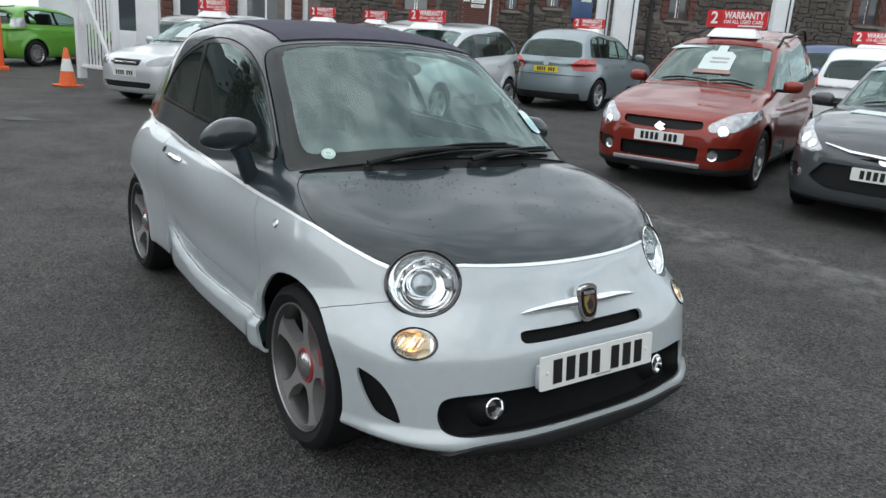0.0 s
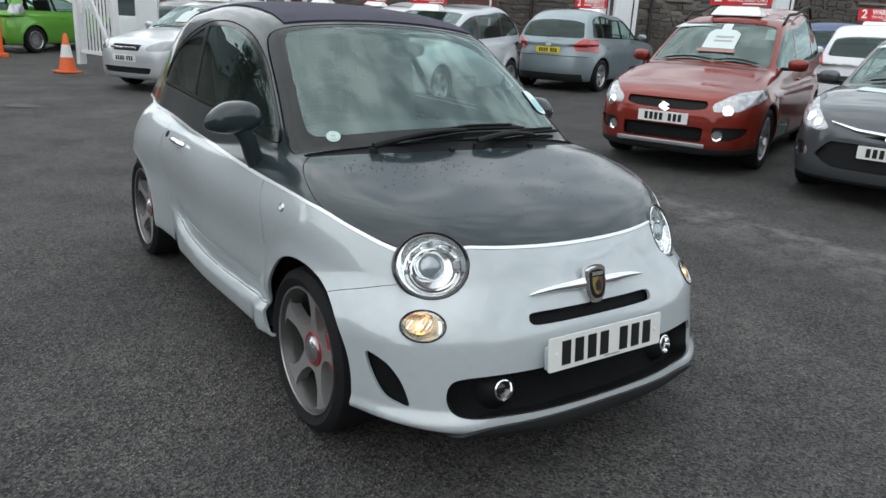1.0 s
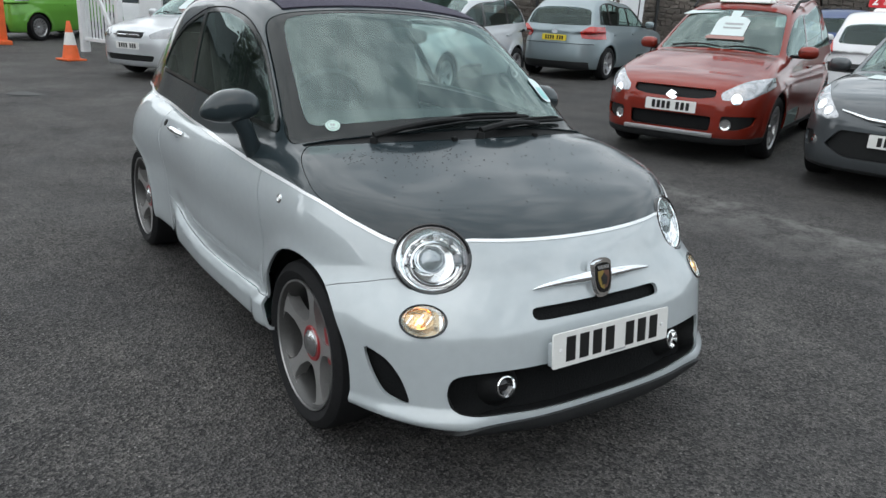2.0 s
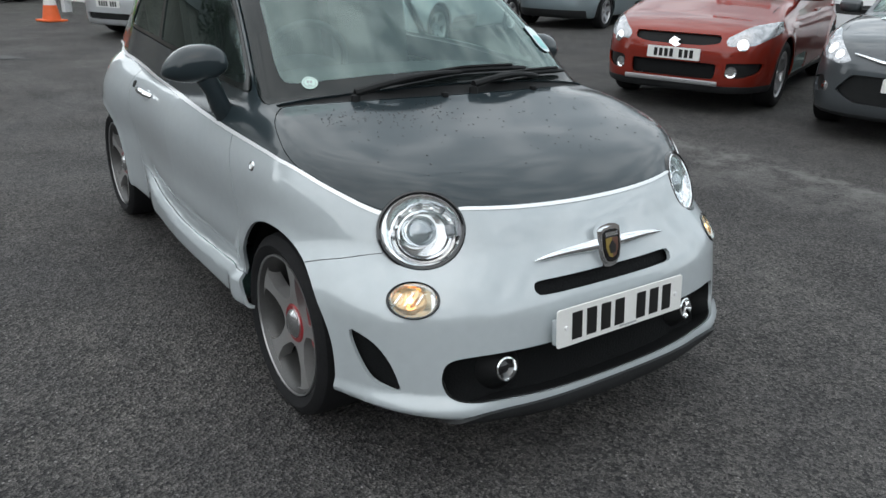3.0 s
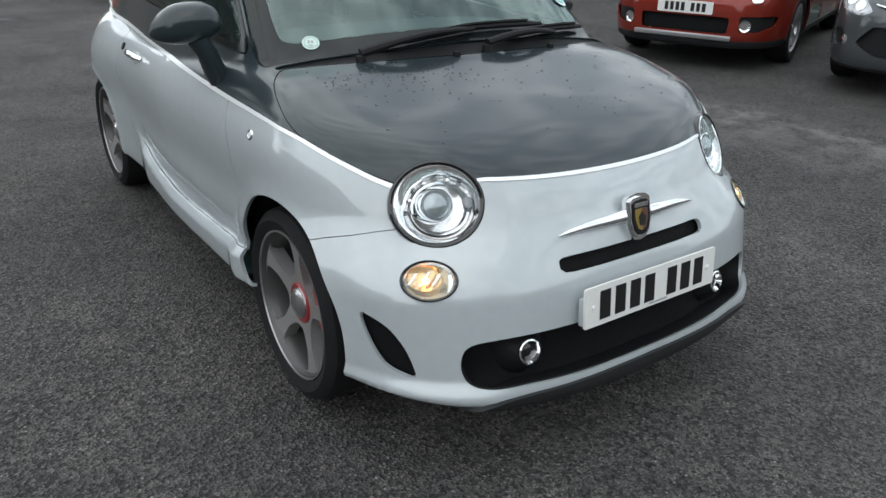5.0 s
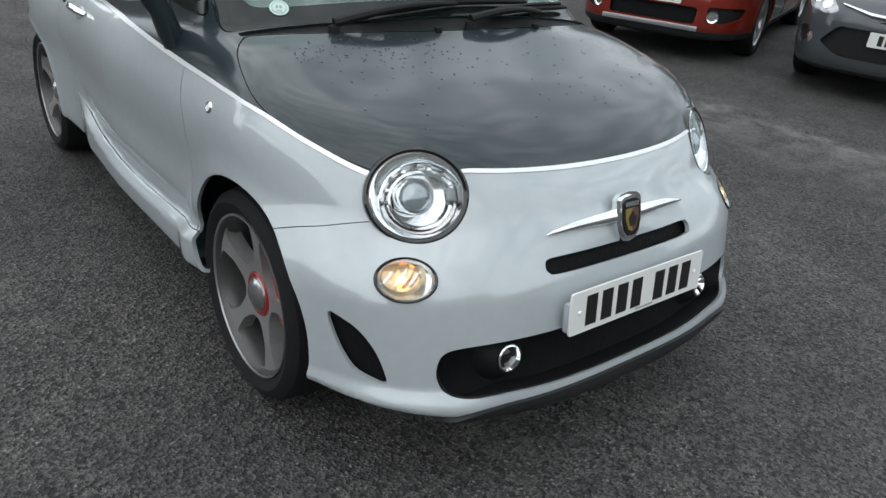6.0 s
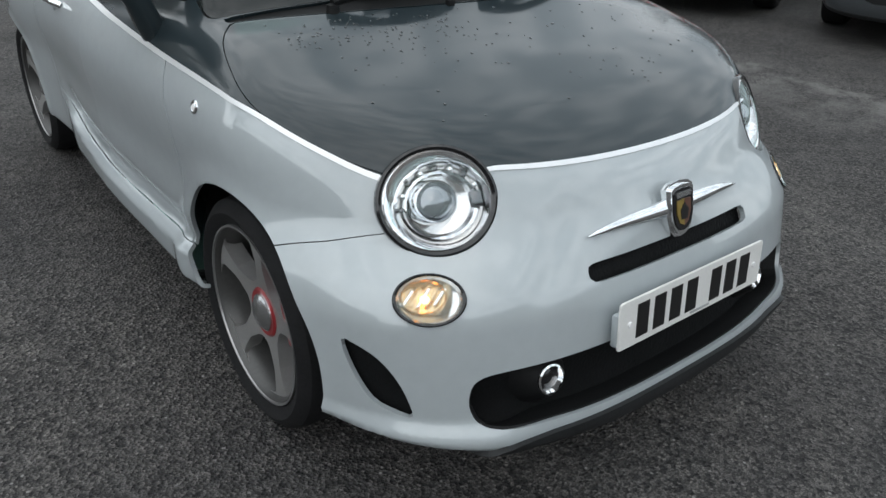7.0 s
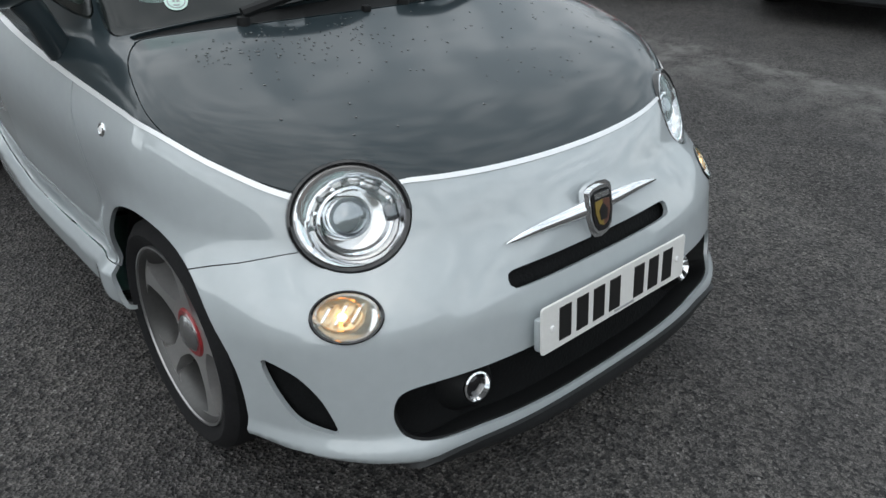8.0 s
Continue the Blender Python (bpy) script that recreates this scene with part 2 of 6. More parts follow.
def lathe(profile, n=40, axis="x", sweep=1.0):
    """Turns a list of (along, radius) about an axis."""
    bm = bmesh.new()
    rings = []
    for k in range(n):
        a = 2 * math.pi * k / n * sweep
        ring = []
        for p, r in profile:
            u, v = r * math.cos(a), r * math.sin(a)
            co = {"x": (p, u, v), "y": (u, p, v), "z": (u, v, p)}[axis]
            ring.append(bm.verts.new(co))
        rings.append(ring)
    for k in range(n):
        A, B = rings[k], rings[(k + 1) % n]
        for i in range(len(profile) - 1):
            bm.faces.new((A[i], A[i + 1], B[i + 1], B[i]))
    bmesh.ops.remove_doubles(bm, verts=bm.verts, dist=1e-5)
    return bm


def tube(points, r, n=8, closed=False):
    """A round bar along points."""
    bm = bmesh.new()
    rings = []
    pts = [Vector(p) for p in points]
    for i, p in enumerate(pts):
        a = pts[i - 1] if (i > 0 or closed) else p
        b = pts[(i + 1) % len(pts)] if (i < len(pts) - 1 or closed) else p
        d = (b - a).normalized()
        s = d.orthogonal().normalized() if abs(d.z) > 0.95 else d.cross(Vector((0, 0, 1))).normalized()
        t = s.cross(d)
        rr = r[i] if isinstance(r, (list, tuple)) else r
        rings.append([bm.verts.new(p + rr * (math.cos(2 * math.pi * k / n) * s + math.sin(2 * math.pi * k / n) * t)) for k in range(n)])
    last = len(rings) if closed else len(rings) - 1
    for i in range(last):
        A, B = rings[i], rings[(i + 1) % len(rings)]
        for k in range(n):
            bm.faces.new((A[k], A[(k + 1) % n], B[(k + 1) % n], B[k]))
    if not closed:
        bm.faces.new(rings[0][::-1])
        bm.faces.new(rings[-1])
    return bm


def slab(outline, depth, m=None, bevel=0.0):
    """A plate cut from a 2D outline in x, z, its front at y = 0 and its back at y = depth."""
    bm = bmesh.new()
    A = [bm.verts.new((x, 0, z)) for x, z in outline]
    f = bm.faces.new(A)
    r = bmesh.ops.extrude_face_region(bm, geom=[f])
    bmesh.ops.translate(bm, vec=(0, depth, 0), verts=[v for v in r["geom"] if isinstance(v, bmesh.types.BMVert)])
    if bevel:
        bmesh.ops.bevel(bm, geom=[e for e in bm.edges if all(abs(v.co.y) < 1e-6 for v in e.verts)], offset=bevel, segments=2, affect="EDGES")
    if m is not None:
        bmesh.ops.transform(bm, matrix=m, verts=bm.verts)
    return bm


def rounded(w, h, r, n=5):
    """The outline of a rounded rectangle in x, z."""
    out = []
    for cx, cz, a0 in ((w / 2 - r, h / 2 - r, 0), (-w / 2 + r, h / 2 - r, 90), (-w / 2 + r, -h / 2 + r, 180), (w / 2 - r, -h / 2 + r, 270)):
        for k in range(n + 1):
            a = radians(a0 + 90 * k / n)
            out.append((cx + r * math.cos(a), cz + r * math.sin(a)))
    return out


def letters(words, size, m, material, parent, width=None, name="lettering", bold=0.0, depth=0.002):
    """Words in the built-in font as a mesh; x to the right, z up, read from -y."""
    cu = bpy.data.curves.new(name, "FONT")
    cu.body, cu.size, cu.align_x, cu.align_y = words, size, "CENTER", "CENTER"
    cu.extrude, cu.offset, cu.resolution_u = depth, bold, 3
    tmp = bpy.data.objects.new(name, cu)
    scene.collection.objects.link(tmp)
    me = bpy.data.meshes.new_from_object(tmp.evaluated_get(bpy.context.evaluated_depsgraph_get()))
    bpy.data.objects.remove(tmp)
    me.name = name
    me.materials.clear()
    me.materials.append(material)
    co = np.array([v.co for v in me.vertices])
    k = width / (co[:, 0].max() - co[:, 0].min()) if width else 1.0
    me.transform(m @ Matrix.Rotation(radians(90), 4, "X") @ Matrix.Diagonal((k, 1, 1, 1)))
    ob = new(name, me)
    ob.parent = parent
    return ob


def curve_of(xs, ys):
    """A smooth curve through knots, for whole arrays."""
    xs, ys = np.array(xs, float), np.array(ys, float)
    d = np.gradient(ys, xs)

    q = np.linspace(xs[0], xs[-1], 3001)
    i = np.clip(np.searchsorted(xs, q) - 1, 0, len(xs) - 2)
    h = xs[i + 1] - xs[i]
    t = (q - xs[i]) / h
    table = ((2 * t ** 3 - 3 * t ** 2 + 1) * ys[i] + (t ** 3 - 2 * t ** 2 + t) * h * d[i]
             + (-2 * t ** 3 + 3 * t ** 2) * ys[i + 1] + (t ** 3 - t ** 2) * h * d[i + 1])
    rise, k = np.append(np.diff(table), 0.0), 3000 / (xs[-1] - xs[0])

    def at(p):
        f = np.clip((np.asarray(p, float) - xs[0]) * k, 0, 3000)
        j = f.astype(np.int32)
        return table[j] + (f - j) * rise[j]
    return at


def smax(a, b, k):
    return 0.5 * (a + b + np.sqrt((a - b) ** 2 + k * k))


def smin(a, b, k):
    return -smax(-a, -b, k)


def step(a, b, q):
    t = np.clip((q - a) / (b - a), 0, 1)
    return t * t * (3 - 2 * t)


def slope(F, P, e=0.002):
    g = np.empty_like(P)
    for k in range(3):
        q = np.zeros(3)
        q[k] = e
        g[:, k] = (F(P + q) - F(P - q)) / (2 * e)
    return g


def settle(F, P, times=3):
    """Moves points onto the surface F = 0."""
    for _ in range(times):
        g = slope(F, P)
        d = (F(P) / np.maximum((g * g).sum(1), 1e-4))[:, None] * g
        P = P - np.clip(d, -0.02, 0.02)
    return P


def net(F, lo, hi, h):
    """The surface F = 0 as an even net of triangles. F is the same on both sides of x = 0."""
    half = int(math.ceil(hi[0] / h))
    ax = [h * np.arange(-half, half + 1)] + [np.arange(lo[k], hi[k] + h, h) for k in (1, 2)]
    lo = (ax[0][0], lo[1], lo[2])
    n = [len(a) for a in ax]
    V = np.empty(n)
    Y, Z = np.meshgrid(ax[1], ax[2], indexing="ij")
    for i in range(half, n[0]):
        V[i] = F(np.stack([np.full(Y.size, ax[0][i]), Y.ravel(), Z.ravel()], 1)).reshape(Y.shape)
        V[2 * half - i] = V[i]
    S = V < 0
    acc, cnt = np.zeros([k - 1 for k in n] + [3]), np.zeros([k - 1 for k in n])
    for axis in range(3):
        o1, o2 = [k for k in range(3) if k != axis]
        for d1 in (0, 1):
            for d2 in (0, 1):
                sa, sb = [None] * 3, [None] * 3
                sa[axis], sb[axis] = slice(0, -1), slice(1, None)
                sa[o1] = sb[o1] = slice(d1, n[o1] - 1 + d1)
                sa[o2] = sb[o2] = slice(d2, n[o2] - 1 + d2)
                a, b = V[tuple(sa)], V[tuple(sb)]
                hit = (a < 0) != (b < 0)
                t = np.where(hit, a / np.where(hit, a - b, 1), 0)
                acc[..., axis] += t
                acc[..., o1] += hit * d1
                acc[..., o2] += hit * d2
                cnt += hit
    idx = np.full(cnt.shape, -1)
    on = cnt > 0
    idx[on] = np.arange(on.sum())
    P = np.argwhere(on) * h + np.array(lo) + acc[on] / cnt[on][:, None] * h
    quads = []
    for axis in range(3):
        o1, o2 = (axis + 1) % 3, (axis + 2) % 3
        sa, sb = [slice(1, -1)] * 3, [slice(1, -1)] * 3
        sa[axis], sb[axis] = slice(0, -1), slice(1, None)
        a, b = S[tuple(sa)], S[tuple(sb)]
        for want in (True, False):
            c = np.argwhere((a != b) & (a == want))
            if not len(c):
                continue
            c[:, o1] += 1
            c[:, o2] += 1
            u1, u2 = np.eye(3, dtype=int)[o1], np.eye(3, dtype=int)[o2]
            q = np.stack([idx[tuple((c - u1 - u2).T)], idx[tuple((c - u2).T)], idx[tuple(c.T)], idx[tuple((c - u1).T)]], 1)
            quads.append(q if want else q[:, ::-1])
    Q = np.concatenate(quads)
    T = np.concatenate([Q[:, [0, 1, 2]], Q[:, [0, 2, 3]]])
    return settle(F, P), T


def clip(P, T, f):
    """Keeps the part of a net where f > 0, with clean cut edges."""
    s = f(P)
    s = np.where(np.abs(s) < 1e-7, 1e-7, s)
    pos = s[T] > 0
    k = pos.sum(1)
    keep = [T[k == 3]]
    new_pts, base = [], len(P)
    cross = T[(k == 1) | (k == 2)]
    if len(cross):
        pc = s[cross] > 0
        one = pc.sum(1) == 1
        lone = np.where(one, pc.argmax(1), (~pc).argmax(1))
        r = np.arange(len(cross))
        A, B, C = cross[r, lone], cross[r, (lone + 1) % 3], cross[r, (lone + 2) % 3]
        ed = np.sort(np.concatenate([np.stack([A, B], 1), np.stack([A, C], 1)]), 1)
        un, inv = np.unique(ed, axis=0, return_inverse=True)
        inv = inv.ravel()
        t = s[un[:, 0]] / (s[un[:, 0]] - s[un[:, 1]])
        new_pts = P[un[:, 0]] + t[:, None] * (P[un[:, 1]] - P[un[:, 0]])
        ab, ac = base + inv[:len(cross)], base + inv[len(cross):]
        keep.append(np.stack([A, ab, ac], 1)[one])
        m = ~one
        keep.append(np.stack([ab, B, C], 1)[m])
        keep.append(np.stack([ab, C, ac], 1)[m])
        P = np.concatenate([P, new_pts])
    T = np.concatenate(keep)
    used, inv = np.unique(T, return_inverse=True)
    return P[used], inv.reshape(T.shape)


def sheet(name, F, PT, fields, material, parent, off=0.0, wall=0.012, label="", flip=False):
    """A panel: the part of a net where all fields are positive, moved out by off, its rims turned inwards by wall."""
    P, T = PT
    for f in fields:
        if len(T):
            P, T = clip(P, T, f)
    if not len(T):
        return None
    Nn = slope(F, P)
    Nn /= np.maximum(np.linalg.norm(Nn, axis=1), 1e-6)[:, None]
    P = P + Nn * off
    ed = np.concatenate([T[:, [0, 1]], T[:, [1, 2]], T[:, [2, 0]]])
    key = np.sort(ed, 1)
    _, first, cnt = np.unique(key, axis=0, return_index=True, return_counts=True)
    rim = ed[first[cnt == 1]]
    verts, faces, nrm = [P], [T], [Nn]
    if wall and len(rim):
        a, b = rim[:, 0], rim[:, 1]
        side = np.cross(P[b] - P[a], Nn[a])
        side /= np.maximum(np.linalg.norm(side, axis=1), 1e-9)[:, None]
        q0 = len(P)
        k = len(rim)
        verts.append(np.concatenate([P[a], P[b], P[b] - Nn[b] * wall, P[a] - Nn[a] * wall]))
        nrm.append(np.concatenate([side] * 4))
        i = np.arange(k)
        faces.append(np.stack([q0 + i + k, q0 + i, q0 + i + 2 * k], 1))
        faces.append(np.stack([q0 + i, q0 + i + 3 * k, q0 + i + 2 * k], 1))
    me = bpy.data.meshes.new(name)
    V, Fc = np.concatenate(verts), np.concatenate(faces)
    me.vertices.add(len(V))
    me.vertices.foreach_set("co", V.astype(np.float32).ravel())
    me.loops.add(Fc.size)
    me.loops.foreach_set("vertex_index", Fc.astype(np.int32).ravel())
    me.polygons.add(len(Fc))
    me.polygons.foreach_set("loop_start", np.arange(0, Fc.size, 3, dtype=np.int32))
    me.polygons.foreach_set("use_smooth", np.ones(len(Fc), dtype=bool))
    me.update(calc_edges=True)
    me.validate()
    if len(me.vertices) == len(V):
        me.normals_split_custom_set_from_vertices(np.concatenate(nrm).astype(np.float32))
    me.materials.append(material)
    ob = new(name, me)
    ob.parent = parent
    if label:
        tagged(ob, label)
    return ob


# ---- the small two-tone hatchback ----
# its own axes: x across, y back from the front axle, z up; its right side is -x
H_L = curve_of([0.10, 0.16, 0.22, 0.30, 0.375, 0.44, 0.54, 0.62, 0.70, 0.75, 0.85, 1.0],
               [0.62, 0.69, 0.71, 0.69, 0.675, 0.66, 0.632, 0.598, 0.556, 0.53, 0.47, 0.40])
H_A = curve_of([0.10, 0.25, 0.40, 0.56, 0.68, 0.76, 0.83, 0.89, 0.95, 1.05],
               [0.765, 0.80, 0.805, 0.808, 0.802, 0.787, 0.762, 0.728, 0.685, 0.60])
H_T = curve_of([-0.75, -0.62, -0.55, -0.48, -0.40, -0.25, -0.05, 0.10, 0.35, 1.0, 2.0, 2.4, 2.7, 2.9],
               [0.50, 0.655, 0.715, 0.765, 0.805, 0.855, 0.905, 0.94, 0.955, 0.90, 0.925, 0.935, 0.91, 0.86])
H_R = curve_of([-0.1, 0.02, 0.10, 0.18, 0.40, 0.60, 0.72, 0.85, 1.0, 1.3, 1.7, 2.1, 2.4, 2.6, 2.75, 2.9],
               [0.78, 0.875, 0.94, 1.005, 1.175, 1.31, 1.385, 1.435, 1.462, 1.485, 1.472, 1.41, 1.28, 1.10, 0.90, 0.70])
H_REAR = curve_of([0.1, 0.3, 0.55, 0.8, 1.0], [0.98, 1.06, 1.08, 1.04, 0.98])
H_BELT = curve_of([-0.7, -0.45, -0.34, -0.24, -0.117, 0.0, 0.1, 0.33, 0.7, 1.16, 1.68, 2.06, 2.57, 2.9], [0.66, 0.70, 0.738, 0.778, 0.815, 0.828, 0.833, 0.840, 0.855, 0.868, 0.893, 0.903, 0.905, 0.905])
H_SKIRT = curve_of([0.1, 0.26, 0.45, 0.74, 1.08, 1.30, 1.45, 1.60, 1.85, 2.0], [0.385, 0.378, 0.370, 0.362, 0.370, 0.388, 0.425, 0.448, 0.462, 0.465])
FRONT_AXLE, REAR_AXLE, HUB, ARCH = -0.012, 2.285, 0.292, 0.315


def h_bow(x, y):
    return y - 0.20 * x * x


def h_belt(P):
    x, y = np.abs(P[:, 0]), P[:, 1]
    nose_line = 0.733 + 0.07 * x * x
    return nose_line + (H_BELT(y) - nose_line) * step(-0.50, -0.40, y + 0.25 * (x - 0.6))


def hatch(P):
    x, y, z = np.abs(P[:, 0]), P[:, 1], P[:, 2]
    a, n = H_A(z), 3.1 - 1.0 * step(0.48, 0.66, z) * step(0.3, 0.0, y)
    for w in (FRONT_AXLE, REAR_AXLE):
        r = np.hypot(y - w, z - HUB)
        a = a + (0.014 if w < 1 else 0.010) * np.exp(-((r - ARCH - 0.01) / 0.045) ** 2)
    a = a - 0.040 * step(0.80, 0.52, z) * step(-0.32, -0.02, y)
    shelf = H_SKIRT(y) - z
    a = a + (0.024 * step(-0.004, 0.030, shelf) - 0.012 * np.exp(-((shelf + 0.02) / 0.05) ** 2) * step(0.004, -0.006, shelf)) * step(0.04, 0.16, y) * step(1.62, 1.38, y)
    a = a - 0.005 * np.exp(-((z - 0.428 + 0.02 * step(0.9, 0.3, y)) / 0.012) ** 2) * step(0.25, 0.5, y) * step(1.45, 1.25, y)
    a = a - 0.09 * step(1.3, 2.7, y) * step(0.84, 1.0, z) + 0.035 * step(1.3, 2.4, y) * step(0.55, 0.80, z)
    a = a + 0.025 * (np.clip(y, -0.5, 1.0) + 0.5) - 0.024 * step(0.8, 1.7, y) + 0.060 * step(1.65, 2.45, y) * step(0.84, 0.58, z)
    L = H_L(z)
    L = L - 0.009 * step(0.415, 0.325, x + 0.8 * (z - 0.6)) * step(0.480, 0.560, z) * step(0.74, 0.62, z)
    flare = step(0.300, 0.245, z) * step(0.0, -0.25, y) * step(0.38, 0.55, x)
    a, L = a + 0.016 * flare, L + 0.016 * flare
    u = np.clip(-y, 0, None) / L + (np.clip(y - 1.70, 0, None) / (H_REAR(z) + 0.05)) ** 0.88
    plan = 0.72 * (((x / a) ** n + u ** n) ** (1 / n) - 1)
    top = 0.9 * (z - H_T(y) + 0.05 * x * x)
    low = smax(plan, top, 0.045)
    pod = np.sqrt((x - 0.490) ** 2 + (y + 0.300) ** 2 + (z - 0.645) ** 2) - 0.118
    low = smin(low, pod, 0.02)
    low = smin(low, np.sqrt((x - 0.540) ** 2 + (y + 0.445) ** 2 + 1.2 * (z - 0.497) ** 2) - 0.078, 0.010)
    base = np.where(y < 0.0, 0.188 + 0.100 * x * x, 0.250)
    low = smax(low, base - z, 0.02)
    yy = h_bow(x, y)
    e = 0.03
    grade = np.sqrt(1 + ((H_R(yy + e) - H_R(yy - e)) / (2 * e)) ** 2)
    roof = (z - H_R(yy) + 0.10 * x * x) / grade
    side = (x - 0.716 - 0.025 * (np.clip(y, -0.5, 1.0) + 0.5) + 0.30 * (z - 0.85) + 0.10 * np.clip(z - 1.0, 0, None) ** 2 + 0.035 * step(1.2, 2.0, y) + 0.10 * step(1.95, 2.75, y)) * 0.95
    house = smax(smax(roof, side, 0.06), 0.87 - z, 0.02)
    return smin(low, house, 0.022)


hatch_net = net(hatch, (-0.9, -0.8, 0.06), (0.9, 2.95, 1.56), 0.0145)


def f_arch(P):
    out = np.full(len(P), 9.0)
    for w in (FRONT_AXLE, REAR_AXLE):
        back = 0.34 * np.clip(0.41 - P[:, 2], 0, 0.3) * step(0.0, 0.1, P[:, 1] - w)
        r = 0.3 * (np.hypot((P[:, 1] - w + 0.033 + back) / 0.328, np.clip(P[:, 2] - 0.300, 0, None) / 0.338) - 1)
        out = np.minimum(out, np.where(np.abs(P[:, 0]) > 0.45, r, 9.0))
    return out


def f_side(s):
    return lambda P: s * P[:, 0]


def f_poly(points, coords, k=0.01):
    """Positive inside a convex outline given counter-clockwise in two coordinates."""
    pts = np.array(points)

    def f(P):
        q = coords(P)
        out = None
        for i in range(len(pts)):
            a, b = pts[i], pts[(i + 1) % len(pts)]
            d = (b - a) / np.linalg.norm(b - a)
            dist = d[0] * (q[1] - a[1]) - d[1] * (q[0] - a[0])
            out = dist if out is None else smin(out, dist, k)
        return out
    return f


def neg(f):
    return lambda P: -f(P)


def less(f, d):
    return lambda P: f(P) - d


H_SEAM = curve_of([0.0, 0.50, 0.57, 0.62, 0.66, 0.71, 0.757, 0.795, 0.85, 1.0], [0.735, 0.735, 0.665, 0.640, 0.631, 0.617, 0.600, 0.577, 0.545, 0.50])


def f_seam(P):
    """Above the joint between bumper and wings."""
    x = np.abs(P[:, 0])
    return P[:, 2] - np.minimum(H_SEAM(x), h_belt(P))


def f_grille(P):
    x, z = np.abs(P[:, 0]), P[:, 2]
    g = smin(0.393 + 0.02 * x * x - z, z - 0.254 - 0.035 * x * x, 0.012)
    g = smin(g, 0.578 - x, 0.045)
    return np.where(P[:, 1] < -0.2, g, -1.0)


def f_slot(P):
    x, z = np.abs(P[:, 0]), P[:, 2]
    g = smin(0.019 - np.abs(z - 0.537 - 0.02 * x * x), 0.283 - x, 0.012)
    return np.where(P[:, 1] < -0.2, g, -1.0)


def f_lip(P):
    x, z = np.abs(P[:, 0]), P[:, 2]
    g = smin(0.241 - 0.022 * step(0.46, 0.61, x) - z, 0.615 - x, 0.01)
    return np.where(P[:, 1] < -0.2, g, -1.0)


f_vent = f_poly([(-0.393, 0.466), (-0.472, 0.432), (-0.512, 0.380), (-0.545, 0.286), (-0.468, 0.312), (-0.422, 0.380)],
                lambda P: (P[:, 1], P[:, 2]), 0.012)


def lamp_axis(c):
    g = slope(hatch, np.array([c]))[0]
    return Vector(g).normalized()


def f_disc(c, ax, r, squash=1.0, turn=0.0):
    """Positive within r of the axis through c."""
    side = ax.cross(Vector((0, 0, 1))).normalized()
    up = side.cross(ax)
    ca, sa = math.cos(turn), math.sin(turn)
    e1, e2 = np.array(ca * side + sa * up), np.array(ca * up - sa * side)

    def f(P):
        d = P - np.array(c)
        out = r - np.hypot(d @ e1, d @ e2 / squash)
        return np.where(d @ np.array(ax) > -0.25, out, -1.0)
    return f


def frame_of(c, ax, turn=0.0):
    """The pose whose -y points along ax."""
    side = ax.cross(Vector((0, 0, 1))).normalized()
    side = -side
    up = (-ax).cross(side)
    up = -up if up.z < 0 else up
    m = Matrix((side, -ax, up)).transposed().to_4x4()
    if m.determinant() < 0:
        m = Matrix((-side, -ax, up)).transposed().to_4x4()
    return Matrix.Translation(c) @ m @ Matrix.Rotation(turn, 4, "Y")


LAMP = settle(hatch, np.array([[-0.530, -0.420, 0.692]]), 6)[0]
BLINK = settle(hatch, np.array([[-0.607, -0.505, 0.538]]), 6)[0]
car = thing("hatchback", "small two-tone hatchback, pale grey below and charcoal above, on gunmetal wheels", "car", pose(0, -0.5, 0, 0, 0, -1.43) @ pose(0, 0.5, 0))
car_glow = {}
for s in (-1, 1):
    lc, bc = (s * -LAMP[0], LAMP[1], LAMP[2]), (s * -BLINK[0], BLINK[1], BLINK[2])
    la = lamp_axis((-abs(lc[0]), lc[1], lc[2]))
    la = (la * 0.3 + Vector((-0.36, -0.82, 0.44)) * 0.7).normalized()
    ba = lamp_axis((-abs(bc[0]), bc[1], bc[2]))
    if s > 0:
        la.x, ba.x = -la.x, -ba.x
    car_glow[s] = (lc, la, bc, ba, f_disc(lc, la, 0.119, 0.90), f_disc(bc, ba, 0.069, 0.72))


def f_lamps(P):
    out = np.full(len(P), 9.0)
    for s in (-1, 1):
        out = np.minimum(out, np.minimum(-car_glow[s][4](P), -car_glow[s][5](P)))
    return out


def f_nearlamp(P):
    """Keeps a panel clear of the headlamps alone."""
    return np.minimum(-car_glow[-1][4](P), -car_glow[1][4](P))


DOOR_F, DOOR_R = 0.385, 1.60
f_front = lambda P: -0.02 - P[:, 1]
f_beforedoor = lambda P: 0.272 + 0.33 * np.clip(P[:, 2] - 0.70, 0, None) - P[:, 1]
f_behinddoor = lambda P: P[:, 1] - DOOR_R - 0.06 * np.sin((P[:, 2] - 0.3) * 4)
f_under = lambda P: P[:, 2] - H_SKIRT(P[:, 1])


def strip_w(P):
    return 0.0056 - 0.0012 * step(-0.38, -0.46, P[:, 1]) - 0.0016 * np.exp(-((P[:, 1] + 0.1) / 0.3) ** 2)


f_lowbelt = lambda P: h_belt(P) - strip_w(P) - P[:, 2]
f_highbelt = lambda P: P[:, 2] - h_belt(P) - strip_w(P)


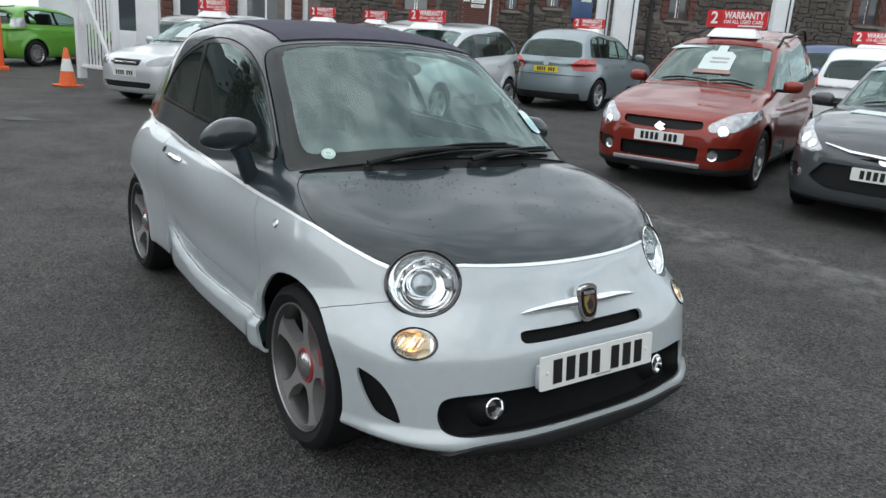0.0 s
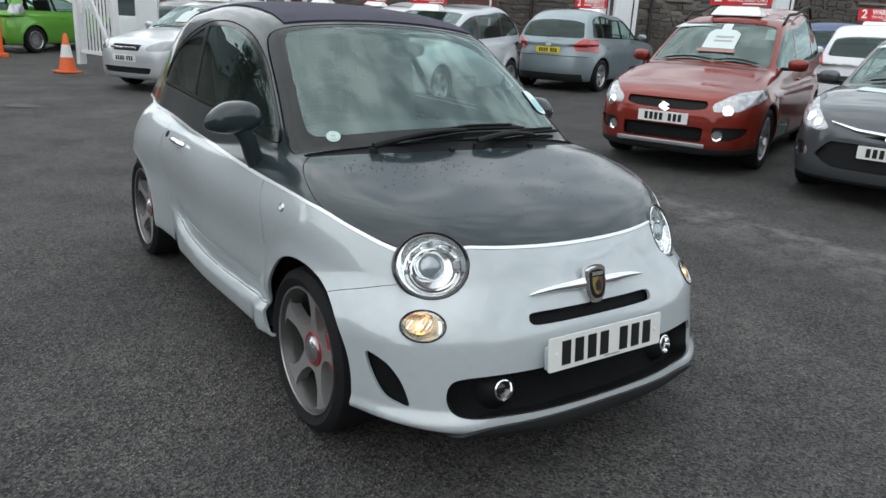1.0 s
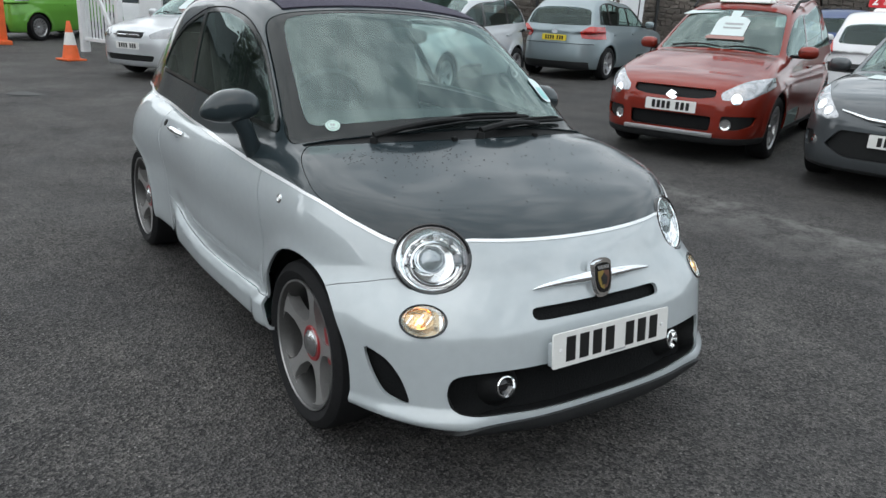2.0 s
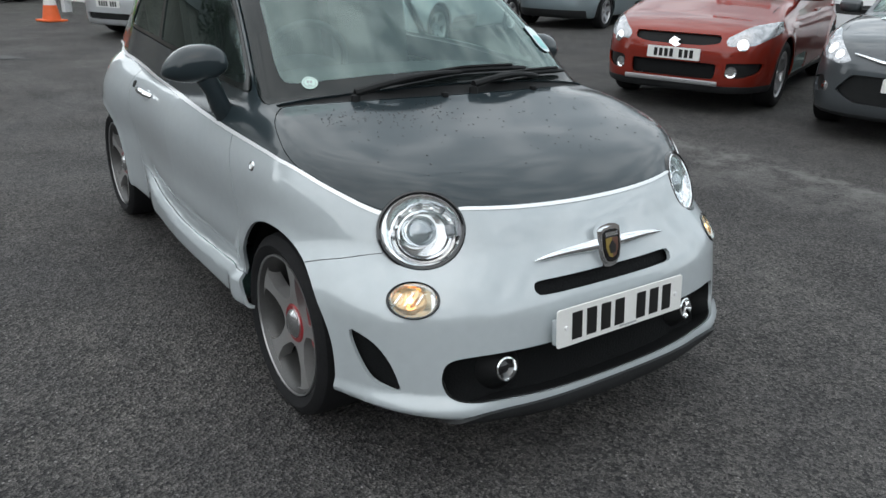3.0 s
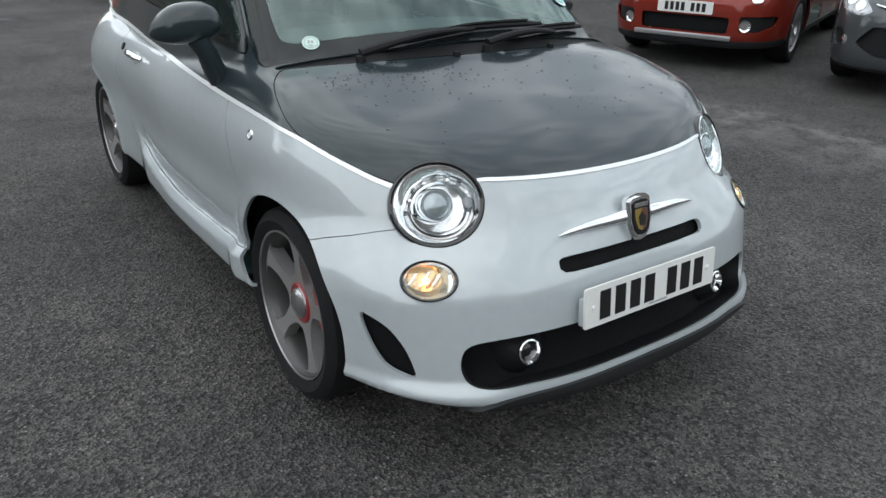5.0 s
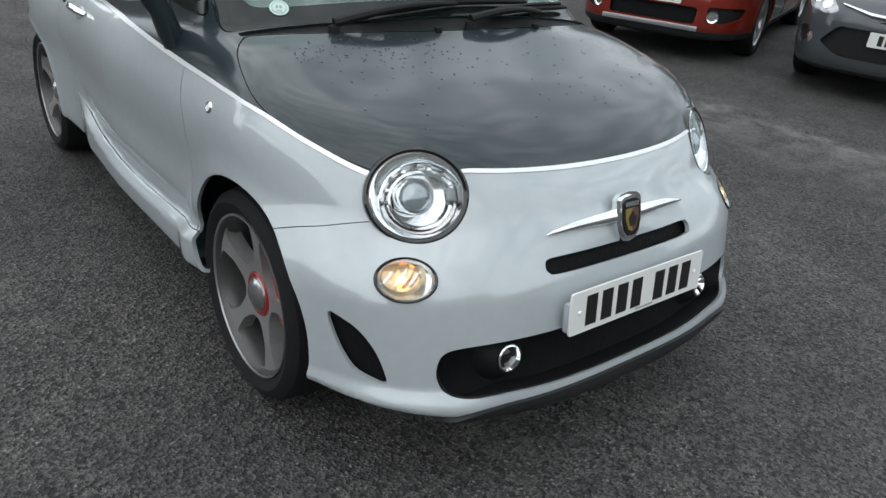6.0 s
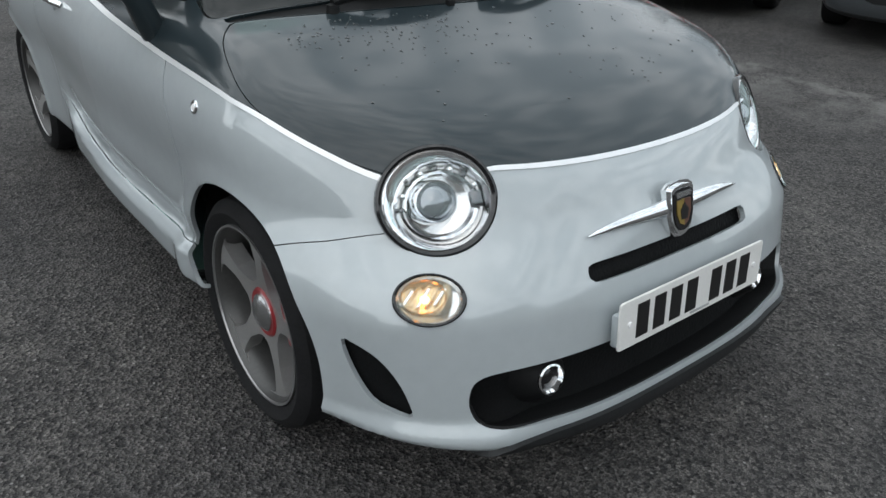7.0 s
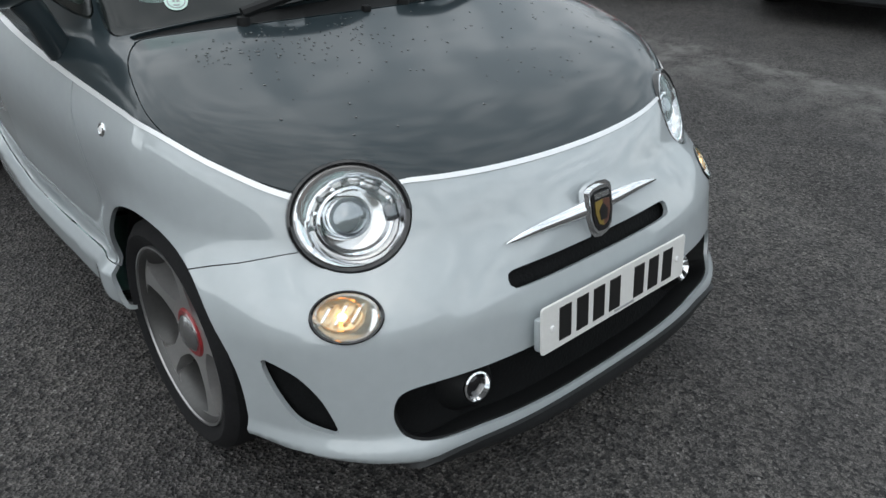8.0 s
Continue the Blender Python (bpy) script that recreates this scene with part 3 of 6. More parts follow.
H_SIDELOW = curve_of([0.2, 0.33, 0.63, 1.04, 1.36, 1.94, 2.4], [0.94, 0.946, 0.964, 1.000, 1.012, 1.026, 1.045])
H_SIDETOP = curve_of([0.1, 0.34, 0.537, 0.691, 0.883, 1.125, 1.373, 1.718, 1.98, 2.08, 2.16, 2.4], [0.78, 0.955, 1.11, 1.222, 1.312, 1.362, 1.375, 1.340, 1.245, 1.165, 1.05, 0.70])


def f_post(P):
    return 0.026 - np.abs(P[:, 1] - 1.45 - 0.45 * (P[:, 2] - 1.03))


def f_window(P):
    """Positive inside the side glass, frame line included."""
    y, z = P[:, 1], P[:, 2]
    lowline = H_SIDELOW(y)
    topline = H_SIDETOP(y)
    return np.minimum(smin(z - lowline, (topline - z) * 0.8, 0.03), np.abs(P[:, 0]) - 0.3)


WS_LOW, WS_TOP = 0.150, 0.75


def f_screen(P):
    x, z = np.abs(P[:, 0]), P[:, 2]
    yy = h_bow(x, P[:, 1])
    edge = 0.664 + 0.025 * (P[:, 1] + 0.5) - 0.325 * (z - 0.95) - x
    return smin(smin(yy - WS_LOW, WS_TOP - yy, 0.02), edge, 0.03)


def f_clear(P):
    """The clear part of the windscreen inside its black border."""
    x, z = np.abs(P[:, 0]), P[:, 2]
    yy = h_bow(x, P[:, 1])
    edge = 0.619 + 0.025 * (P[:, 1] + 0.5) - 0.325 * (z - 0.95) - x
    return smin(smin(yy - WS_LOW - 0.050, WS_TOP - 0.018 - yy, 0.02), edge, 0.05)


def f_cowl(P):
    x = np.abs(P[:, 0])
    yy = h_bow(x, P[:, 1])
    return np.minimum(np.minimum(WS_LOW - 0.004 - yy, yy - 0.098 - 0.06 * x * x), 0.66 - x)


def f_soft(P):
    x = np.abs(P[:, 0])
    yy = h_bow(x, P[:, 1])
    return np.minimum(np.minimum(np.minimum(yy - WS_TOP - 0.03, 0.485 - x + 0.02 * np.clip(P[:, 1] - 1.6, 0, 1)), 2.62 - P[:, 1]), P[:, 2] - 1.06)


def f_bonnet(P):
    x = np.abs(P[:, 0])
    yy = h_bow(x, P[:, 1])
    back = 0.094 + 0.06 * x * x - yy
    corner = 3.0 * (P[:, 2] - 0.859) - P[:, 1]
    return np.minimum(back, np.where(x > 0.60, corner, 9.0))


GAP = 0.0022
sheet("front_bumper", hatch, hatch_net, [f_front, neg(less(f_seam, -0.0008)), f_lowbelt, f_arch, neg(f_grille), neg(f_slot), neg(f_lip), neg(f_vent), f_lamps], M_SILVER, car, wall=0.012)
sheet("front_lip", hatch, hatch_net, [f_lip, f_arch], M_LIP, car, off=0.012, wall=0.040, label="dark grey plastic splitter lip, scuffed")
sheet("lower_grille", hatch, hatch_net, [less(f_grille, -0.01)], M_GRILLE, car, off=-0.070, wall=0.0, label="black plastic lower grille")
sheet("grille_surround", hatch, hatch_net, [less(f_grille, -0.002), lambda P: 0.004 - f_grille(P)], M_BLACK, car, off=-0.010, wall=0.070)
sheet("upper_slot", hatch, hatch_net, [less(f_slot, -0.01)], M_GRILLE, car, off=-0.024, wall=0.0, label="black air slot")
for s in (-1, 1):
    sheet("side_vent", hatch, hatch_net, [f_side(s), less(f_vent, -0.01)], M_GRILLE, car, off=-0.022, wall=0.0, label="black side vent")
    sheet("front_wing", hatch, hatch_net, [f_side(s), less(f_seam, 0.0008), f_lowbelt, less(f_beforedoor, GAP), f_arch, f_lamps], M_SILVER, car)
    sheet("front_wing_rear", hatch, hatch_net, [f_side(s), neg(less(f_seam, 0.0008)), lambda P: P[:, 1], f_lowbelt, less(f_beforedoor, GAP), less(f_under, 0.0012), f_arch], M_SILVER, car)
    sheet("door", hatch, hatch_net, [f_side(s), f_lowbelt, neg(less(f_beforedoor, -GAP)), neg(less(f_behinddoor, -GAP)), less(f_under, 0.0012), f_arch], M_SILVER, car)
    sheet("side_skirt", hatch, hatch_net, [f_side(s), neg(less(f_under, -0.0012)), lambda P: P[:, 1], neg(less(f_behinddoor, -GAP)), f_arch], M_SILVER, car)
    sheet("rear_quarter", hatch, hatch_net, [f_side(s), f_lowbelt, less(f_behinddoor, GAP), f_arch], M_SILVER, car)
    sheet("upper_side", hatch, hatch_net, [f_side(s), f_highbelt, neg(less(f_window, -0.004)), neg(less(f_screen, -0.003)), neg(less(f_soft, -0.002)), neg(less(f_bonnet, -GAP)), neg(less(f_cowl, -0.001)), f_nearlamp], M_DARK, car, label="charcoal pillars, shoulder and roof rail")
    sheet("belt_strip", hatch, hatch_net, [f_side(s), lambda P: P[:, 2] - h_belt(P) + strip_w(P), lambda P: h_belt(P) + strip_w(P) - P[:, 2], f_nearlamp, neg(f_window)], M_STRIP, car, off=0.003, wall=0.012, label="bright trim strip between the two colours")
    sheet("side_window", hatch, hatch_net, [f_side(s), less(f_window, 0.016), neg(f_post)], M_TINT, car, off=-0.006, wall=0.0)
    sheet("window_frame", hatch, hatch_net, [f_side(s), f_window, lambda P: np.maximum(0.016 - f_window(P), f_post(P))], M_FRIT, car, off=-0.002, wall=0.01)
sheet("bonnet", hatch, hatch_net, [f_highbelt, less(f_bonnet, GAP), f_nearlamp], M_DARK, car, wall=0.02, label="charcoal bonnet with rain drops")
for s in (-1, 1):
    sheet("cowl_panel", hatch, hatch_net, [f_side(s), f_cowl], M_BLACK, car, off=-0.008, wall=0.0)
sheet("windscreen", hatch, hatch_net, [less(f_clear, -0.003)], M_GLASS, car, off=-0.003, wall=0.0)
sheet("windscreen_border", hatch, hatch_net, [f_screen, neg(f_clear)], M_FRIT, car, off=-0.002, wall=0.008)
sheet("soft_top", hatch, hatch_net, [f_soft], M_CLOTH, car, off=0.006, wall=0.02, label="navy canvas folding roof")


# ---- wheels ----
def disc_net(r0, r1, prof, nr=14, na=120):
    rs = np.linspace(r0, r1, nr)
    an = np.arange(na) * 2 * np.pi / na
    R, A = np.meshgrid(rs, an, indexing="ij")
    P = np.stack([prof(R).ravel(), (R * np.cos(A)).ravel(), (R * np.sin(A)).ravel()], 1)
    T = []
    for i in range(nr - 1):
        k = np.arange(na)
        a, b = i * na + k, i * na + (k + 1) % na
        c, d = a + na, b + na
        T += [np.stack([a, b, d], 1), np.stack([a, d, c], 1)]
    return P, np.concatenate(T)


def make_wheel(m, parent, radius=0.292, rim=0.222, width=0.205, spokes=5, metal=None, fat=0.5, caliper=None, cap=None, ring=None, turn=0.3, detail=True, dish=0.03, hub_r=0.034, bar=0.0):
    """A tyre on a spoked alloy rim; the outer face looks along -x."""
    metal = metal or M_ALLOY
    wheel = new("wheel")
    wheel.parent = parent
    wheel.matrix_basis = m
    w = width / 2
    tyre = [(-w * 0.80, rim - 0.004), (-w * 0.96, rim + 0.012), (-w * 1.06, (rim + radius) / 2), (-w * 1.0, radius - 0.022), (-w * 0.86, radius - 0.006), (-w * 0.6, radius),
            (w * 0.6, radius), (w * 0.86, radius - 0.006), (w * 1.0, radius - 0.022), (w * 1.06, (rim + radius) / 2), (w * 0.9, rim), (w * 0.6, rim - 0.012)]
    n = 64 if detail else 32
    part("tyre", lathe(tyre, n), M_RUBBER, wheel)
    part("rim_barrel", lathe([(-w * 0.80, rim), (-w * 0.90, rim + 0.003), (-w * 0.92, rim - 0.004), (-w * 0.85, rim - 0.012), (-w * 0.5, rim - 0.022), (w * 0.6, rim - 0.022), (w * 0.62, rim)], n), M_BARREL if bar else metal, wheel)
    prof = lambda r: -w * 0.80 + dish * ((rim - 0.008 - r) / (rim - 0.06)) ** 1.0
    F = lambda P: prof(np.hypot(P[:, 1], P[:, 2])) - P[:, 0]
    step_a = 2 * np.pi / spokes

    def keep(P):
        r = np.hypot(P[:, 1], P[:, 2])
        an = np.mod(np.arctan2(P[:, 2], P[:, 1]) - turn, step_a) - step_a / 2
        arc = np.pi * r / spokes
        if bar:
            hw = arc - bar / 2 - 0.16 * np.abs(r - rim * 0.62)
            mid, half = rim * 0.645, rim * 0.30
            return smax(np.abs(an) * r - hw, np.abs(r - mid) - half, 0.016)
        hw = arc * (1 - fat) + 0.1 * (r - rim * 0.7)
        mid, half = rim * 0.665, rim * 0.255
        return smax(np.abs(an) * r - hw, np.abs(r - mid) - half, 0.014)
    sheet("spokes", F, disc_net(0.03, rim - 0.008, prof, 16 if detail else 8, 150 if detail else 60), [keep], metal, wheel, wall=0.045 if bar else 0.035)
    if bar:
        part("rim_lip", lathe([(-w * 0.88, rim + 0.004), (-w * 0.955, rim + 0.0035), (-w * 0.955, rim - 0.001), (-w * 0.86, rim - 0.004)], n), M_LIPMETAL, wheel)
    hub = prof(np.array(0.03))
    part("hub_cap", lathe([(hub + 0.004, hub_r), (hub - 0.012, hub_r * 0.94), (hub - 0.022, hub_r * 0.65), (hub - 0.025, 0.0)], 28), cap or metal, wheel)
    if ring:
        part("hub_ring", lathe([(hub + 0.01, hub_r + 0.013), (hub - 0.006, hub_r + 0.013), (hub - 0.010, hub_r + 0.008), (hub - 0.008, hub_r - 0.002)], 28), ring, wheel, "red ring round the hub cap")
    part("brake_disc", lathe([(-0.015, 0.05), (-0.015, rim * 0.66), (0.005, rim * 0.66), (0.005, 0.05)], 40), M_DISC, wheel)
    part("backing", lathe([(0.03, 0.0), (0.03, rim - 0.025)], 32), M_BLACK, wheel)
    if caliper:
        bm = box((-0.035, 0, 0), (0.06, 0.05, 0.13), Matrix.Rotation(radians(-18), 4, "X") @ Matrix.Translation((0, -rim * 0.62, 0)), 0.01)
        part("brake_caliper", bm, caliper, wheel, "red brake caliper")
    return wheel


for s in (-1, 1):
    for yy in (FRONT_AXLE, REAR_AXLE):
        m = pose(s * 0.668, yy, HUB) @ (pose(0, 0, 0) if s < 0 else pose(0, 0, 0, 0, 0, 180))
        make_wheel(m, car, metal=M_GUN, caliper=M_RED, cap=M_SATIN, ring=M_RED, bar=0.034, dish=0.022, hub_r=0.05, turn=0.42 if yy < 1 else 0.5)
        bm = lathe([(0.0, ARCH + 0.030), (0.24, ARCH + 0.030), (0.26, 0.0)], 36)
        bmesh.ops.bisect_plane(bm, geom=bm.verts[:] + bm.edges[:] + bm.faces[:], plane_co=(0, 0, 0.0), plane_no=(0, 0, -1), clear_outer=True)
        bmesh.ops.transform(bm, matrix=pose(s * 0.735, yy, HUB) @ (pose(0, 0, 0) if s < 0 else pose(0, 0, 0, 0, 0, 180)), verts=bm.verts)
        part("wheel_well", bm, M_BLACK, car)


# ---- lamps, trim and fittings of the hatchback ----
def put(bm, m):
    bmesh.ops.transform(bm, matrix=m, verts=bm.verts)
    return bm


def ball(c, s, n=20, power=1.0):
    bm = bmesh.new()
    bmesh.ops.create_uvsphere(bm, u_segments=n, v_segments=max(8, n // 2), radius=1.0)
    for v in bm.verts:
        q = [math.copysign(abs(k) ** power, k) for k in v.co]
        v.co = Vector((c[0] + s[0] * q[0], c[1] + s[1] * q[1], c[2] + s[2] * q[2]))
    return bm


def bowl(rings, n=40):
    """Rings (along, radius, x, z) of a dish about the y axis, each with a centre of its own."""
    bm = bmesh.new()
    R = [[bm.verts.new((cx + r * math.cos(2 * math.pi * k / n), p, cz + r * math.sin(2 * math.pi * k / n))) for k in range(n)] for p, r, cx, cz in rings]
    for A, B in zip(R, R[1:]):
        for k in range(n):
            bm.faces.new((A[k], A[(k + 1) % n], B[(k + 1) % n], B[k]))
    return bm


# the bulb's amber glow on the chrome is put into the base colour
M_AMBERBOWL = mat("amber_lit_reflector", (0.80, 0.60, 0.36), rough=0.16, metal=0.85)
M_SMOKED = mat("smoked_chrome", (0.18, 0.18, 0.19), rough=0.15, metal=0.9)


def on_hatch(x, y, z, off=0.0):
    """The nearest place on the body to a point, lifted by off."""
    P = settle(hatch, np.array([[x, y, z]], float), 8)
    g = Vector(slope(hatch, P)[0]).normalized()
    return Vector(P[0]) + g * off, g


MIRROR_Y = {-1: 0.455, 1: 0.60}
for s in (-1, 1):
    lc, la, bc, ba, _, _ = car_glow[s]
    m = frame_of(Vector(lc) - la * 0.012, la) @ Matrix.Diagonal((1, 1, 0.90, 1))
    lamp = new("headlamp")
    lamp.parent = car
    tagged(lamp, "round chrome-rimmed headlamp with a projector lens")
    inn = (s * -0.011, -0.009)
    part("gasket", put(lathe([(0.022, 0.119), (0.0, 0.1225), (-0.010, 0.1205), (-0.013, 0.115), (-0.008, 0.108)], 56, "y"), m), M_GLOSSBLACK, lamp)
    part("bezel", put(bowl([(0.02, 0.110, 0, 0), (-0.008, 0.109, 0, 0), (-0.011, 0.105, 0, 0), (-0.008, 0.098, inn[0] * 0.5, inn[1] * 0.5), (0.008, 0.088, *inn), (0.020, 0.086, *inn)], 56), m), M_BEZEL, lamp)
    im = m @ Matrix.Translation((inn[0], 0, inn[1]))
    part("reflector", put(lathe([(0.018, 0.087), (0.030, 0.080), (0.040, 0.062), (0.044, 0.0)], 48, "y"), im), M_BOWL, lamp)
    part("reflector_step", put(lathe([(0.030, 0.076), (0.012, 0.074), (0.016, 0.068), (0.036, 0.064)], 48, "y"), im), M_CHROME, lamp)
    pm = im @ Matrix.Translation((s * 0.010, 0.0, 0.008)) @ Matrix.Rotation(radians(-12 * s), 4, "Z")
    part("projector_ring", put(lathe([(0.045, 0.050), (0.006, 0.047), (0.000, 0.043), (0.006, 0.038), (0.014, 0.036)], 40, "y"), pm), M_CHROME, lamp)
    part("projector_lens", put(lathe([(0.012, 0.037), (0.002, 0.034), (-0.006, 0.022), (-0.009, 0.0)], 32, "y"), pm), mat("projector_glass", (0.34, 0.36, 0.38), rough=0.06, metal=0.7, coat=1.0), lamp)
    for k in range(9):
        a = radians(-5 + 22 * k)
        part("reflector_rib", put(box((0, 0.014, 0.079), (0.010, 0.02, 0.010), None, 0.003), im @ Matrix.Rotation(a - radians(90), 4, "Y")), M_CHROME if k % 2 else M_SMOKED, lamp)
    nm = im @ Matrix.Rotation(radians(8 * s), 4, "Y")
    part("side_light", put(box((s * -0.068, 0.004, 0.0), (0.024, 0.022, 0.036), None, 0.006), nm), M_SMOKED, lamp)
    part("side_light_notch", put(box((s * -0.088, -0.004, 0.0), (0.012, 0.010, 0.050), None, 0.004), nm), M_SMOKED, lamp)
    lens = part("lens", put(lathe([(-0.004, 0.109), (-0.012, 0.092), (-0.020, 0.062), (-0.024, 0.03), (-0.025, 0.0)], 48, "y"), m), M_LENS, lamp)
    lens.visible_shadow = False

    m = frame_of(Vector(bc) - ba * 0.002, ba) @ Matrix.Diagonal((1.11, 1, 0.80, 1))
    blink = new("indicator_lamp")
    blink.parent = car
    tagged(blink, "round lower lamp, lit warm amber")
    part("gasket", put(lathe([(0.012, 0.063), (-0.001, 0.064), (-0.003, 0.061), (-0.001, 0.0575)], 44, "y"), m), M_GLOSSBLACK, blink)
    part("bowl", put(lathe([(0.0, 0.058), (0.014, 0.052), (0.022, 0.036), (0.024, 0.0)], 40, "y"), m), M_BOWL, blink)
    part("inner_bowl", put(lathe([(-0.001, 0.040), (0.010, 0.037), (0.018, 0.020), (0.020, 0.0)], 32, "y"), m @ Matrix.Translation((s * 0.010, 0, 0.008))), M_AMBERBOWL, blink)
    for k in range(5):
        part("reflector_facet", put(box((0, 0.004 + 0.002 * (k % 2), 0), (0.006, 0.008, 0.050 - 0.006 * abs(k - 2)), None, 0.002), m @ Matrix.Translation((s * 0.010 + 0.013 * (k - 2), 0.006, 0.006)) @ Matrix.Rotation(radians(24), 4, "Y")), M_AMBERBOWL if k % 2 else M_BOWL, blink)
    part("bulb", put(ball((s * 0.008, 0.010, 0.002), (0.009, 0.010, 0.011), 14), m), M_AMBER, blink)
    lens = part("lens", put(lathe([(-0.001, 0.0575), (-0.004, 0.046), (-0.006, 0.026), (-0.007, 0.0)], 36, "y"), m), M_LENS, blink)
    lens.visible_shadow = False

    p, g = on_hatch(s * 0.386, -0.66, 0.336, -0.036)
    m = frame_of(p, (g + Vector((0, -0.6, 0.25))).normalized())
    fog = new("fog_lamp")
    fog.parent = car
    part("bezel", put(lathe([(0.03, 0.034), (-0.012, 0.033), (-0.014, 0.029), (0.004, 0.021)], 32, "y"), m), M_CHROME, fog)
    part("housing", put(lathe([(0.05, 0.075), (0.02, 0.058), (0.0, 0.044), (-0.010, 0.036), (-0.006, 0.033)], 32, "y"), m), M_BLACK, fog)
    part("lens", put(lathe([(0.002, 0.022), (-0.003, 0.012), (-0.004, 0.0)], 24, "y"), m), M_GLOSSBLACK, fog)

    # door mirror
    mirror = new("door_mirror")
    mirror.parent = car
    tagged(mirror, "charcoal door mirror housing on a stalk")
    mx = 0.838 if s < 0 else 0.765
    mm = pose(s * mx, MIRROR_Y[s], 1.035, 0, s * 8, s * 14)
    shell = ball((0, 0, 0), (0.106, 0.064, 0.064), 36, 0.84)
    for v in shell.verts:
        out = np.clip(s * v.co.x / 0.106, -1, 1)
        v.co.z = v.co.z * (0.82 if v.co.z < 0 else 1.0) * (1 - 0.42 * max(out, 0) ** 2) - 0.010 * max(out, 0) ** 2
        v.co.y *= 1 - 0.25 * max(out, 0) ** 2
    part("housing", put(shell, mm), M_DARK, mirror)
    part("stalk", tube([(s * (mx - 0.028), MIRROR_Y[s] - 0.015, 1.0), (s * (mx - 0.053), MIRROR_Y[s] - 0.015, 0.95), (s * min(mx, 0.765), MIRROR_Y[s], 0.90), (s * 0.735, MIRROR_Y[s] + 0.015, 0.86)], [0.036, 0.032, 0.034, 0.042], 12), M_DARK, mirror)
    part("glass", put(lathe([(0, 0.0), (0, 0.055)], 28, "y"), mm @ Matrix.Translation((0, 0.062, 0)) @ Matrix.Diagonal((1.55, 1, 0.95, 1))), M_CHROME, mirror)

    p, g = on_hatch(s * 0.79, 1.37, 0.810)
    hm = frame_of(p, g)
    handle = new("door_handle")
    handle.parent = car
    part("grip", put(tube([(-0.075, 0.0, 0.0), (-0.06, -0.026, 0), (0.0, -0.034, 0), (0.06, -0.026, 0), (0.078, 0.0, 0)], [0.010, 0.012, 0.013, 0.012, 0.010], 10), hm), M_CHROME, handle)
    part("recess", put(ball((0, 0.002, -0.004), (0.055, 0.006, 0.024), 20), hm), M_SILVER, handle)
    p, g = on_hatch(s * 0.78, 1.60, 0.820)
    part("lock", put(lathe([(0.0, 0.017), (-0.004, 0.016), (-0.005, 0.0)], 20, "y"), frame_of(p, g)), M_BLACK, car)
    p, g = on_hatch(s * 0.793, 0.113, 0.778)
    rm = frame_of(p, g)
    rep = new("side_repeater")
    rep.parent = car
    part("ring", put(lathe([(0.0, 0.0155), (-0.003, 0.0145), (-0.004, 0.0105), (-0.002, 0.009)], 28, "y"), rm), M_CHROME, rep)
    part("lens", put(lathe([(-0.001, 0.0100), (-0.005, 0.006), (-0.006, 0.0)], 20, "y"), rm), M_WHITE, rep)

# number plate: white, its characters as plain bars
plate = new("number_plate")
plate.parent = car
tagged(plate, "white front number plate with black characters")
pm = pose(0, -0.692, 0.442, -6, 0, 0)
part("sheet", slab(rounded(0.52, 0.111, 0.008), 0.005, pm, 0.001), M_PLATE_W, plate)
part("bracket", put(box((0, 0.013, -0.010), (0.525, 0.016, 0.075), None, 0.005), pm), M_SILVER, plate)
for k in range(7):
    cx = -0.187 + 0.0565 * k + (0.034 if k > 3 else 0)
    part("character_bar", put(box((cx, -0.0005, 0.0), (0.038, 0.002, 0.079)), pm), M_INK, plate)
part("maker_bar", put(box((0.02, -0.0005, -0.046), (0.07, 0.002, 0.005)), pm), M_GREYINK, plate)
for sx in (-1, 1):
    part("screw_cap", put(lathe([(0.0, 0.007), (-0.004, 0.006), (-0.005, 0.0)], 16, "y"), pm @ Matrix.Translation((sx * 0.228, 0, 0.0))), M_WHITE, plate)

# badge: a shield on two tapering bars
badge = new("badge")
badge.parent = car
tagged(badge, "chrome shield badge between two tapering bars")
shield = [(-0.046, 0.050), (-0.030, 0.060), (0.0, 0.064), (0.030, 0.060), (0.046, 0.050), (0.046, -0.010), (0.038, -0.042), (0.022, -0.060), (0.0, -0.064), (-0.022, -0.060), (-0.038, -0.042), (-0.046, -0.010)]
bmx = pose(0, -0.616, 0.618, -14, 0, 0)
part("shield_rim", slab(shield, 0.022, bmx, 0.008), M_CHROME, badge)
part("shield_field", slab([(x * 0.74, z * 0.76) for x, z in shield], 0.004, bmx @ Matrix.Translation((0, -0.002, 0)), 0.001), M_GLOSSBLACK, badge)
part("yellow_half", slab([(-0.024, 0.022), (0.0, 0.024), (0.0, -0.036), (-0.014, -0.030), (-0.024, -0.006)], 0.002, bmx @ Matrix.Translation((0, -0.004, 0))), mat("badge_yellow", (0.24, 0.17, 0.04), rough=0.3, coat=0.6), badge)
part("red_half", slab([(0.0, 0.024), (0.024, 0.022), (0.024, -0.006), (0.014, -0.030), (0.0, -0.036)], 0.002, bmx @ Matrix.Translation((0, -0.004, 0))), mat("badge_red", (0.11, 0.05, 0.035), rough=0.3, coat=0.6), badge)
part("top_band", slab([(-0.026, 0.040), (0.026, 0.040), (0.025, 0.028), (-0.025, 0.028)], 0.002, bmx @ Matrix.Translation((0, -0.004, 0))), M_SATIN, badge)
